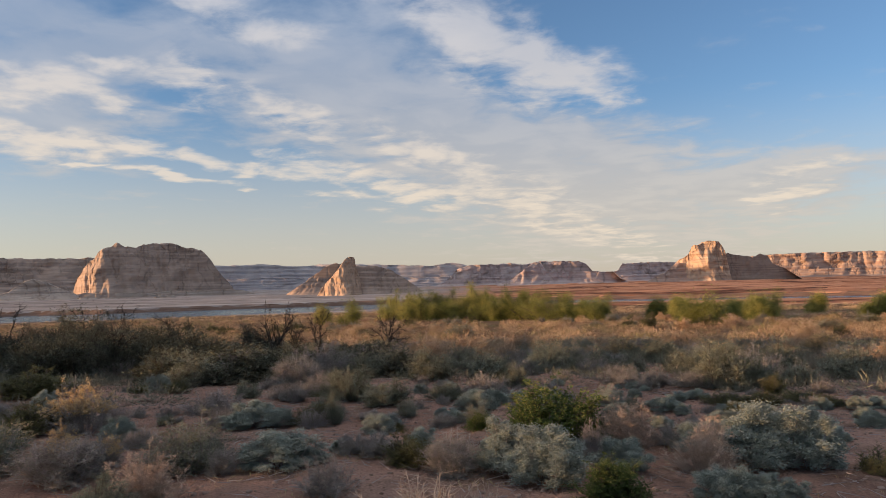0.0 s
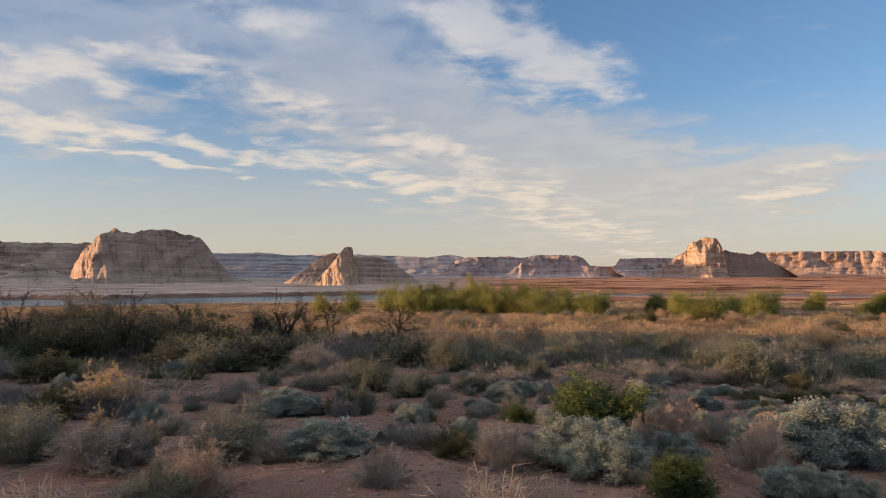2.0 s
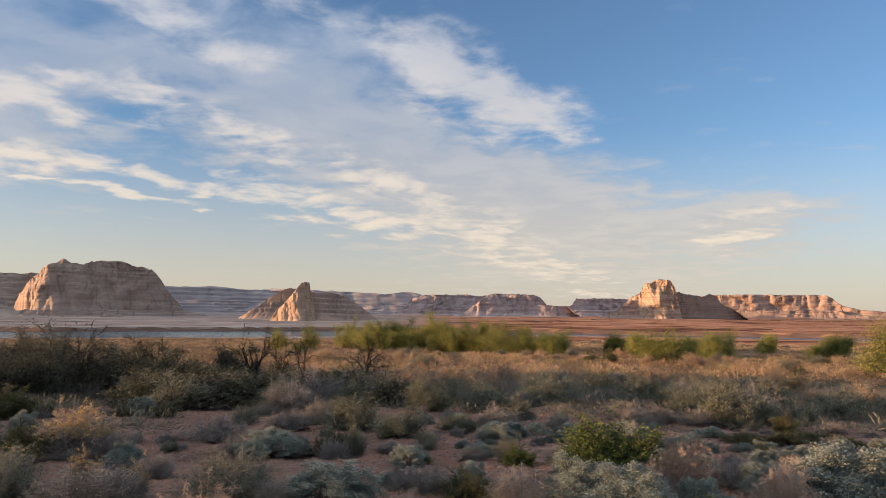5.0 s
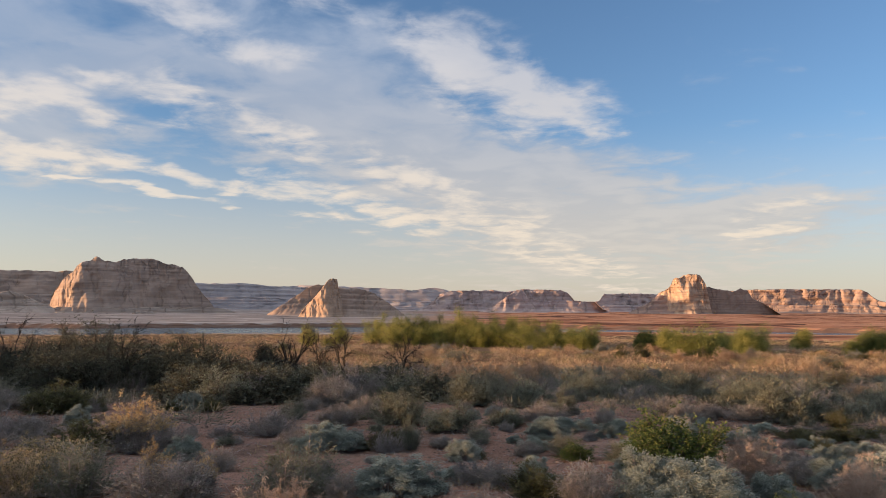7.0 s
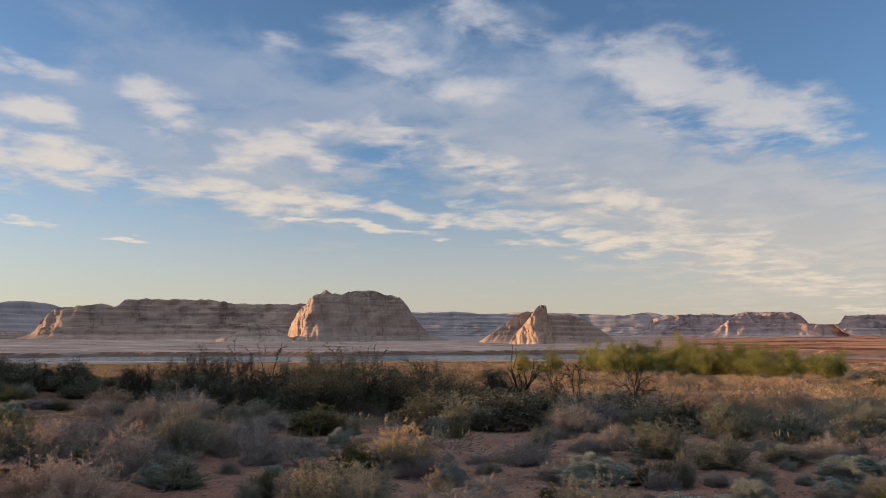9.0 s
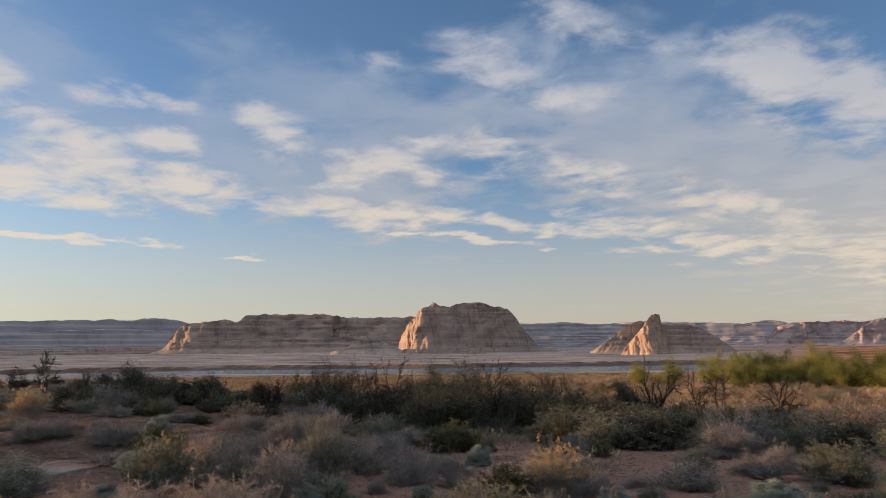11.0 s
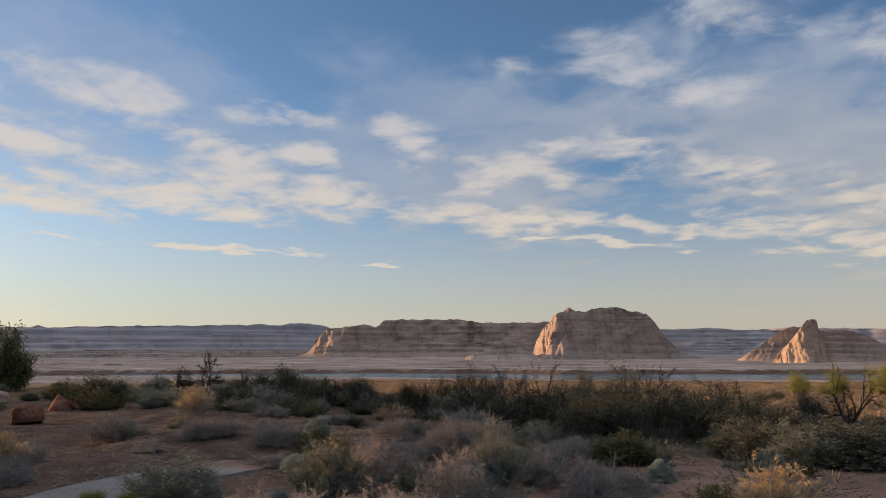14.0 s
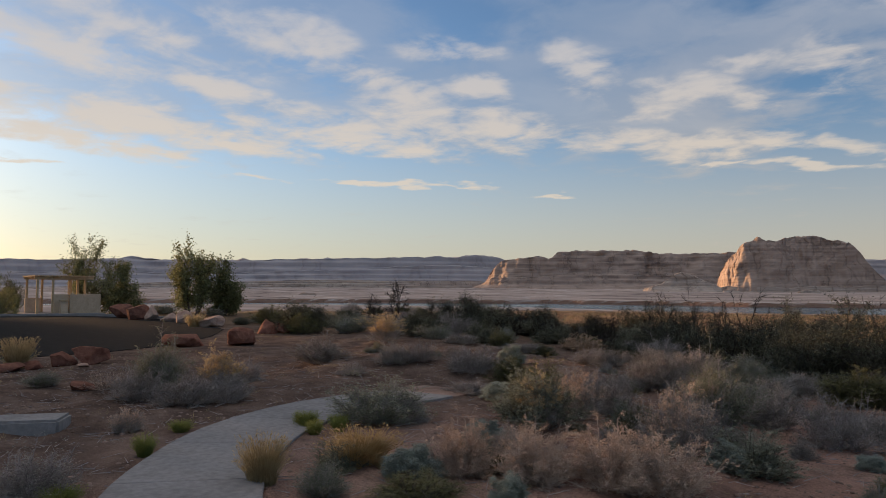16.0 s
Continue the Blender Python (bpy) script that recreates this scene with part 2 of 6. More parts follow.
def plant_mat(name, colours, rough=0.8, translucent=0.0, patch=5.0):
    """Leaves and twigs: the colour varies from leaf to leaf, from spray to spray (patch: how many to the metre) and from plant to plant."""
    m, nt, b = nodes_of(name)
    g = nt.nodes.new("ShaderNodeNewGeometry")
    o = nt.nodes.new("ShaderNodeObjectInfo")
    spray = span(nt, tex_noise(nt, g.outputs["Position"], patch, 2, 0.5), 0.3, 0.7)
    v = maths(nt, "ADD", maths(nt, "MULTIPLY", g.outputs["Random Per Island"], 0.3), maths(nt, "MULTIPLY", o.outputs["Random"], 0.3))
    v = maths(nt, "ADD", v, maths(nt, "MULTIPLY", spray, 0.4))
    n = len(colours)
    col = ramp(nt, v, [(0.15 + 0.7 * i / (n - 1), c) for i, c in enumerate(colours)])
    nt.links.new(col, b.inputs["Base Color"])
    b.inputs["Roughness"].default_value = rough
    b.inputs["Specular IOR Level"].default_value = 0.12
    if translucent:
        t = nt.nodes.new("ShaderNodeBsdfTranslucent")
        nt.links.new(col, t.inputs[0])
        s = nt.nodes.new("ShaderNodeMixShader")
        s.inputs[0].default_value = translucent
        out = nt.nodes["Material Output"]
        nt.links.new(b.outputs[0], s.inputs[1]), nt.links.new(t.outputs[0], s.inputs[2])
        nt.links.new(s.outputs[0], out.inputs[0])
    return m


def ground_mat():
    m, nt, b = nodes_of("desert_ground")
    p = position(nt)
    sp = nt.nodes.new("ShaderNodeSeparateXYZ")
    nt.links.new(p, sp.inputs[0])
    px, py = sp.outputs[0], sp.outputs[1]
    r = maths(nt, "SQRT", maths(nt, "ADD", maths(nt, "POWER", px, 2.0), maths(nt, "POWER", py, 2.0)))
    big, mid, grit = tex_noise(nt, p, 0.22, 5), tex_noise(nt, p, 1.7, 6, 0.6), tex_noise(nt, p, 38.0, 3, 0.7)
    sand = ramp(nt, big, [(0.3, (0.2, 0.12, 0.092)), (0.5, (0.31, 0.192, 0.15)), (0.7, (0.42, 0.285, 0.228))])
    litter = ramp(nt, mid, [(0.3, (0.065, 0.045, 0.037)), (0.62, (0.27, 0.185, 0.145))])
    near = mix(nt, span(nt, tex_noise(nt, p, 0.9, 6, 0.65), 0.42, 0.68), sand, litter)
    # darker grey-brown ground colour towards the west, its edge broken by noise
    west_ground = ramp(nt, mid, [(0.3, (0.084, 0.06, 0.049)), (0.5, (0.142, 0.1, 0.08)), (0.7, (0.21, 0.155, 0.127))])
    near = mix(nt, span(nt, maths(nt, "ADD", px, maths(nt, "MULTIPLY", big, 5.0)), -6.0, -11.0), near, west_ground)
    near = mix(nt, 0.75, near, ramp(nt, grit, [(0.3, (0.35, 0.33, 0.32)), (0.5, (0.62, 0.6, 0.58)), (0.75, (0.85, 0.8, 0.76))]), "OVERLAY")
    plain = ramp(nt, tex_noise(nt, scaled(nt, p, (1, 0.35, 1)), 0.09, 6, 0.6), [(0.3, (0.13, 0.083, 0.052)), (0.55, (0.22, 0.145, 0.09)), (0.75, (0.29, 0.19, 0.125))])
    flat = scaled(nt, p, (0.35, 1.0, 6.0))
    pale = ramp(nt, tex_noise(nt, flat, 0.03, 7, 0.62), [(0.34, (0.12, 0.095, 0.085)), (0.4, (0.29, 0.24, 0.215)), (0.54, (0.38, 0.32, 0.285)), (0.66, (0.54, 0.47, 0.42))])
    red = ramp(nt, tex_noise(nt, flat, 0.022, 7, 0.62, 0.5), [(0.38, (0.12, 0.06, 0.045)), (0.45, (0.4, 0.175, 0.1)), (0.55, (0.62, 0.31, 0.185)), (0.61, (0.48, 0.22, 0.13)), (0.66, (0.17, 0.08, 0.06))])
    side = span(nt, maths(nt, "ADD", maths(nt, "DIVIDE", px, py), maths(nt, "MULTIPLY", maths(nt, "SUBTRACT", tex_noise(nt, p, 0.004, 3), 0.5), 0.25)), -0.06, 0.12)
    far = mix(nt, side, pale, red)
    c = mix(nt, span(nt, maths(nt, "ADD", r, maths(nt, "MULTIPLY", big, 14.0)), 34.0, 64.0), near, plain)
    # the plain ends where the lake's drawn-down bed begins
    c = mix(nt, span(nt, maths(nt, "ADD", r, maths(nt, "MULTIPLY", tex_noise(nt, p, 0.012, 4), 120.0)), 485.0, 520.0), c, far)
    # darker, banded brown where the banks are steep
    nz = nt.nodes.new("ShaderNodeSeparateXYZ")
    nt.links.new(nt.nodes.new("ShaderNodeNewGeometry").outputs["True Normal"], nz.inputs[0])
    steep = maths(nt, "MULTIPLY", span(nt, nz.outputs[2], 0.97, 0.8), span(nt, r, 300.0, 420.0))
    c = mix(nt, steep, c, ramp(nt, tex_noise(nt, scaled(nt, p, (0.05, 0.05, 3.0)), 1.0, 4), [(0.35, (0.13, 0.08, 0.06)), (0.65, (0.26, 0.17, 0.13))]))
    nt.links.new(c, b.inputs["Base Color"])
    b.inputs["Roughness"].default_value = 1.0
    b.inputs["Specular IOR Level"].default_value = 0.0
    h = maths(nt, "ADD", maths(nt, "MULTIPLY", grit, 0.35), tex_noise(nt, p, 7.0, 5, 0.65))
    bump(nt, b, h, 1.0, 0.1)
    return m


def rock_mat(name, low, mid, high, strata=0.09, crack=0.02, relief=2.2, lines=0.8):
    """Bedded sandstone: level beds with dark partings, streaks down the face, broken relief."""
    m, nt, b = nodes_of(name)
    p = position(nt)
    wob = tex_noise(nt, p, strata * 0.09, 3)
    sp = nt.nodes.new("ShaderNodeSeparateXYZ")
    nt.links.new(p, sp.inputs[0])
    level = nt.nodes.new("ShaderNodeCombineXYZ")
    nt.links.new(maths(nt, "MULTIPLY", sp.outputs[0], 0.045), level.inputs[0])
    nt.links.new(maths(nt, "MULTIPLY", sp.outputs[1], 0.045), level.inputs[1])
    nt.links.new(maths(nt, "ADD", sp.outputs[2], maths(nt, "MULTIPLY", wob, 0.7 / strata)), level.inputs[2])
    beds = tex_noise(nt, level.outputs[0], strata, 3, 0.6)
    thin = tex_noise(nt, level.outputs[0], strata * 3.6, 1, 0.5)
    streak = tex_noise(nt, scaled(nt, p, (1, 1, 0.16)), crack, 4, 0.6)
    stain = tex_noise(nt, p, crack * 0.8, 4, 0.6)
    # upright joints, bent and broken
    bend = nt.nodes.new("ShaderNodeVectorMath")
    bend.operation = "MULTIPLY_ADD"
    shake = nt.nodes.new("ShaderNodeTexNoise")
    shake.inputs["Scale"].default_value = crack * 2
    nt.links.new(p, shake.inputs["Vector"])
    nt.links.new(shake.outputs["Color"], bend.inputs[0])
    bend.inputs[1].default_value = (0.6 / crack, 0.6 / crack, 1.2 / crack)
    nt.links.new(p, bend.inputs[2])
    cell = nt.nodes.new("ShaderNodeTexVoronoi")
    cell.feature = "DISTANCE_TO_EDGE"
    cell.inputs["Scale"].default_value = crack * 2.4
    nt.links.new(scaled(nt, bend.outputs[0], (1, 1, 0.3)), cell.inputs["Vector"])
    joint = span(nt, cell.outputs["Distance"], 0.0, 0.13)
    cut = maths(nt, "MULTIPLY", maths(nt, "SUBTRACT", 1.0, joint), span(nt, streak, 0.58, 0.42))
    c = ramp(nt, beds, [(0.33, low), (0.43, mid), (0.52, high), (0.6, mid), (0.72, low)])
    c = mix(nt, 1.0, c, ramp(nt, thin, [(0.37, (lines, lines, lines)), (0.43, (1, 1, 1))]), "MULTIPLY")
    c = mix(nt, 0.4, c, ramp(nt, streak, [(0.3, (0.3, 0.28, 0.27)), (0.5, (0.52, 0.5, 0.48)), (0.7, (0.74, 0.71, 0.67))]), "OVERLAY")
    c = mix(nt, maths(nt, "MULTIPLY", cut, 1.3 * (1 - lines) + 0.1), c, (0.12, 0.09, 0.075))
    c = mix(nt, span(nt, stain, 0.4, 0.62), c, mix(nt, 0.6, c, mid))
    nt.links.new(c, b.inputs["Base Color"])
    b.inputs["Roughness"].default_value = 0.95
    b.inputs["Specular IOR Level"].default_value = 0.08
    h = maths(nt, "ADD", maths(nt, "MULTIPLY", beds, 0.7), maths(nt, "ADD", maths(nt, "MULTIPLY", streak, 1.2), maths(nt, "MULTIPLY", thin, 0.25)))
    h = maths(nt, "SUBTRACT", h, maths(nt, "MULTIPLY", cut, 0.9))
    bump(nt, b, h, 0.75, relief)
    return m


def stone_mat(name, a, c, scale=6.0):
    m, nt, b = nodes_of(name)
    p = position(nt)
    n1, n2 = tex_noise(nt, p, scale, 6, 0.6), tex_noise(nt, p, scale * 9, 3)
    nt.links.new(mix(nt, 0.35, ramp(nt, n1, [(0.3, a), (0.7, c)]), ramp(nt, n2, [(0.3, (0.3, 0.3, 0.3)), (0.7, (0.75, 0.75, 0.75))]), "OVERLAY"), b.inputs["Base Color"])
    b.inputs["Roughness"].default_value = 1.0
    b.inputs["Specular IOR Level"].default_value = 0.02
    bump(nt, b, maths(nt, "ADD", n1, maths(nt, "MULTIPLY", n2, 0.3)), 0.6, 0.05)
    return m


def water_mat():
    m, nt, b = nodes_of("lake_water")
    b.inputs["Base Color"].default_value = (0.02, 0.045, 0.06, 1)
    b.inputs["Roughness"].default_value = 0.12
    b.inputs["IOR"].default_value = 1.33
    b.inputs["Specular IOR Level"].default_value = 0.5
    bump(nt, b, tex_noise(nt, scaled(nt, position(nt), (0.4, 1, 1)), 0.9, 4), 0.9, 0.5)
    return m


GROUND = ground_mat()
WATER = water_mat()
ROCK_TAN = rock_mat("tan_sandstone", (0.29, 0.215, 0.175), (0.38, 0.285, 0.23), (0.45, 0.345, 0.28))
ROCK_PALE = rock_mat("pale_sandstone", (0.33, 0.25, 0.2), (0.42, 0.33, 0.27), (0.52, 0.43, 0.36))
# the next two hold painted shade (brown) and painted sunlight (gold)
ROCK_BROWN_SHADED = rock_mat("shaded_brown_sandstone", (0.25, 0.18, 0.145), (0.31, 0.23, 0.185), (0.38, 0.29, 0.235))
ROCK_GOLD_LIT = rock_mat("sunlit_golden_sandstone", (0.36, 0.235, 0.165), (0.46, 0.32, 0.23), (0.55, 0.405, 0.3))
ROCK_RED = rock_mat("red_sandstone", (0.27, 0.175, 0.14), (0.38, 0.265, 0.215), (0.46, 0.345, 0.28))
# haze is put into these two: paler, greyer and flatter than the near rock
ROCK_FAR_HAZED = rock_mat("hazed_far_mesa_rock", (0.38, 0.34, 0.345), (0.41, 0.368, 0.37), (0.44, 0.395, 0.392), 0.022, 0.006, 1.0, 0.93)
ROCK_ROSE_HAZED = rock_mat("hazed_rose_sandstone", (0.36, 0.27, 0.25), (0.46, 0.36, 0.335), (0.53, 0.43, 0.395), 0.05, 0.012, 2.0, 0.78)
BOULDER_RED = stone_mat("red_boulder", (0.13, 0.055, 0.04), (0.27, 0.13, 0.09))
BOULDER_PALE = stone_mat("pale_stone", (0.3, 0.19, 0.14), (0.46, 0.32, 0.25))
CONCRETE = stone_mat("worn_concrete", (0.215, 0.2, 0.19), (0.28, 0.262, 0.25), 1.5)
ASPHALT = stone_mat("old_asphalt", (0.014, 0.0135, 0.0135), (0.024, 0.0225, 0.022), 3.0)
STUCCO = stone_mat("tan_stucco", (0.42, 0.33, 0.23), (0.5, 0.4, 0.29), 4.0)
TIMBER = stone_mat("painted_timber", (0.4, 0.3, 0.18), (0.5, 0.38, 0.24), 3.0)

BARK = plant_mat("grey_bark", [(0.0728, 0.0572, 0.0468), (0.125, 0.104, 0.0888), (0.177, 0.151, 0.13)], 0.9)
DARK_BARK = plant_mat("dark_bark", [(0.04, 0.032, 0.027), (0.068, 0.055, 0.046), (0.102, 0.083, 0.07)], 0.9)
TWIG_GREY = plant_mat("grey_twigs", [(0.21, 0.172, 0.162), (0.35, 0.297, 0.28), (0.49, 0.418, 0.385)], 0.85)
TWIG_DRY = plant_mat("dry_pale_twigs", [(0.346, 0.254, 0.200), (0.508, 0.389, 0.302), (0.648, 0.508, 0.400)], 0.85)
LEAF_SAGE = plant_mat("silver_sage_leaves", [(0.225, 0.243, 0.205), (0.31, 0.335, 0.282), (0.4, 0.425, 0.362)], 0.8, 0.2, 7.0)
LEAF_GREY = plant_mat("grey_leaves", [(0.19, 0.174, 0.143), (0.28, 0.258, 0.215), (0.39, 0.356, 0.297)], 0.8, 0.15)
LEAF_OLIVE = plant_mat("olive_leaves", [(0.08, 0.078, 0.033), (0.14, 0.132, 0.058), (0.215, 0.197, 0.095)], 0.75, 0.25)
LEAF_GREEN = plant_mat("green_leaves", [(0.0476, 0.0714, 0.0238), (0.0833, 0.119, 0.0357), (0.155, 0.184, 0.0536)], 0.7, 0.25)
LEAF_DARK = plant_mat("dark_green_leaves", [(0.06, 0.062, 0.042), (0.12, 0.117, 0.08), (0.205, 0.192, 0.128)], 0.75, 0.15, 1.8)
LEAF_PALE = plant_mat("pale_green_leaves", [(0.145, 0.15, 0.1), (0.225, 0.228, 0.163), (0.32, 0.318, 0.235)], 0.75, 0.25)
# gold and pink seed heads that also paint low sun on shrub tops
BLOOM_SUNLIT = plant_mat("sunlit_yellow_seed_heads", [(0.46, 0.31, 0.15), (0.6, 0.43, 0.22), (0.72, 0.55, 0.32)], 0.8, 0.3)
BLOOM_PINK_SUNLIT = plant_mat("sunlit_straw_pink_seed_heads", [(0.43, 0.29, 0.215), (0.56, 0.4, 0.3), (0.68, 0.52, 0.4)], 0.8, 0.3)
STRAW = plant_mat("straw_grass", [(0.36, 0.27, 0.14), (0.48, 0.37, 0.2), (0.58, 0.46, 0.27)], 0.8, 0.3)
STRAW_GOLD = plant_mat("golden_grass", [(0.42, 0.28, 0.12), (0.53, 0.37, 0.18), (0.6, 0.46, 0.26)], 0.8, 0.3)
GRASS = plant_mat("green_grass", [(0.18, 0.2, 0.055), (0.28, 0.29, 0.085), (0.4, 0.38, 0.13)], 0.8, 0.3)
FIELD = plant_mat("dry_field_brush", [(0.22, 0.145, 0.09), (0.39, 0.26, 0.165), (0.52, 0.36, 0.235), (0.38, 0.29, 0.165), (0.6, 0.45, 0.31)], 0.85, 0.2, 0.5)
FIELD_RUST = plant_mat("rusty_field_brush", [(0.16, 0.1, 0.065), (0.29, 0.18, 0.115), (0.41, 0.27, 0.175)], 0.85, 0.2, 0.5)
FIELD_OLIVE = plant_mat("olive_field_brush", [(0.13, 0.115, 0.06), (0.24, 0.2, 0.1), (0.38, 0.31, 0.16)], 0.85, 0.2, 0.5)
TIP_GREEN = plant_mat("yellow_green_tips", [(0.16, 0.17, 0.05), (0.24, 0.25, 0.075), (0.33, 0.31, 0.11)], 0.7, 0.3)
PALE_TIPS = plant_mat("pale_brush_tips", [(0.22, 0.2, 0.13), (0.32, 0.29, 0.19), (0.42, 0.37, 0.25)], 0.8, 0.3)
UNDER = plant_mat("grey_green_undergrowth", [(0.094, 0.083, 0.062), (0.156, 0.146, 0.104), (0.229, 0.208, 0.156), (0.177, 0.187, 0.125)], 0.85, 0.2, 0.8)
POPLAR = plant_mat("poplar_leaves", [(0.12, 0.13, 0.04), (0.2, 0.205, 0.058), (0.3, 0.285, 0.085), (0.4, 0.35, 0.11)], 0.65, 0.35, 0.6)

LEAF_GROVE = plant_mat("grove_leaves", [(0.06, 0.078, 0.028), (0.14, 0.16, 0.05), (0.29, 0.28, 0.085), (0.44, 0.39, 0.13)], 0.65, 0.35, 0.6)
LEAF_POPLAR = plant_mat("dusty_poplar_leaves", [(0.1, 0.105, 0.05), (0.16, 0.165, 0.075), (0.23, 0.225, 0.1), (0.31, 0.29, 0.13)], 0.65, 0.3)
BOULDER_GREY = stone_mat("gravel_stone", (0.16, 0.1, 0.075), (0.36, 0.26, 0.21), 1.3)


# ---- mesh helpers ----
def mesh_np(name, verts, faces, material, smooth=False):
    """A mesh from arrays of vertices and of equal-sided faces."""
    verts, faces = np.asarray(verts, np.float32), np.asarray(faces, np.int32)
    me = bpy.data.meshes.new(name)
    me.vertices.add(len(verts))
    me.vertices.foreach_set("co", verts.ravel())
    k = faces.shape[1]
    me.loops.add(faces.size)
    me.loops.foreach_set("vertex_index", faces.ravel())
    me.polygons.add(len(faces))
    me.polygons.foreach_set("loop_start", np.arange(0, faces.size, k, dtype=np.int32))
    if smooth:
        me.polygons.foreach_set("use_smooth", np.ones(len(faces), bool))
    me.update(calc_edges=True)
    me.materials.append(material)
    return me


def part(name, bm, material, parent=None, label=""):
    """A bmesh as one mesh object under a thing or a part."""
    me = bpy.data.meshes.new(name)
    bm.to_mesh(me)
    bm.free()
    me.materials.append(material)
    ob = new(name, me)
    ob.parent = parent
    return tagged(ob, label)


def child(name, me, parent, label=""):
    ob = new(name, me)
    ob.parent = parent
    return tagged(ob, label)


def box(bm, cx, cy, cz, sx, sy, sz, rz=0.0, bevel=0.0):
    made = bmesh.ops.create_cube(bm, size=1, matrix=pose(cx, cy, cz, 0, 0, rz) @ Matrix.Diagonal((sx, sy, sz, 1)))
    if bevel:
        edges = list({e for v in made["verts"] for e in v.link_edges})
        bmesh.ops.bevel(bm, geom=edges, offset=bevel, segments=2, affect="EDGES")
    return bm


# ---- the lie of the land ----
def smooth01(v, lo, hi):
    t = np.clip((v - lo) / (hi - lo), 0, 1)
    return t * t * (3 - 2 * t)


def waves(x, y, scale, seed, octaves=3):
    """A cheap smooth noise, about -1 to 1, from turned sine waves."""
    g = np.random.default_rng(seed)
    out = np.zeros(np.broadcast(x, y).shape)
    amp, total = 1.0, 0.0
    for o in range(octaves):
        for i in range(4):
            a, ph, k = g.uniform(0, 6.283), g.uniform(0, 6.283), g.uniform(0.7, 1.4) * 6.283 / scale
            bend = 1.3 * np.sin((x * np.sin(a + 1.1) + y * np.cos(a + 1.1)) * k * 0.6 + ph * 2)
            out = out + amp * np.sin((x * np.cos(a) + y * np.sin(a)) * k + ph + bend)
        total += amp * 2.2
        amp, scale = amp * 0.5, scale * 0.47
    return out / total


LAKE_Z = -14.0
WALKWAY = [(1.5, 0.6), (-1.0, 1.6), (-3.0, 2.6), (-5.0, 3.5), (-7.0, 4.3), (-9.0, 5.05), (-10.6, 5.87), (-11.5, 6.5), (-12.35, 7.25), (-13.0, 8.1), (-13.45, 9.0), (-13.6, 9.9), (-13.6, 10.6), (-13.95, 11.9)]


def path_distance(x, y):
    best = np.full(np.broadcast(x, y).shape, 1e9)
    for (ax, ay), (bx, by) in zip(WALKWAY, WALKWAY[1:]):
        t = np.clip(((x - ax) * (bx - ax) + (y - ay) * (by - ay)) / ((bx - ax) ** 2 + (by - ay) ** 2), 0, 1)
        best = np.minimum(best, np.hypot(x - ax - t * (bx - ax), y - ay - t * (by - ay)))
    return best



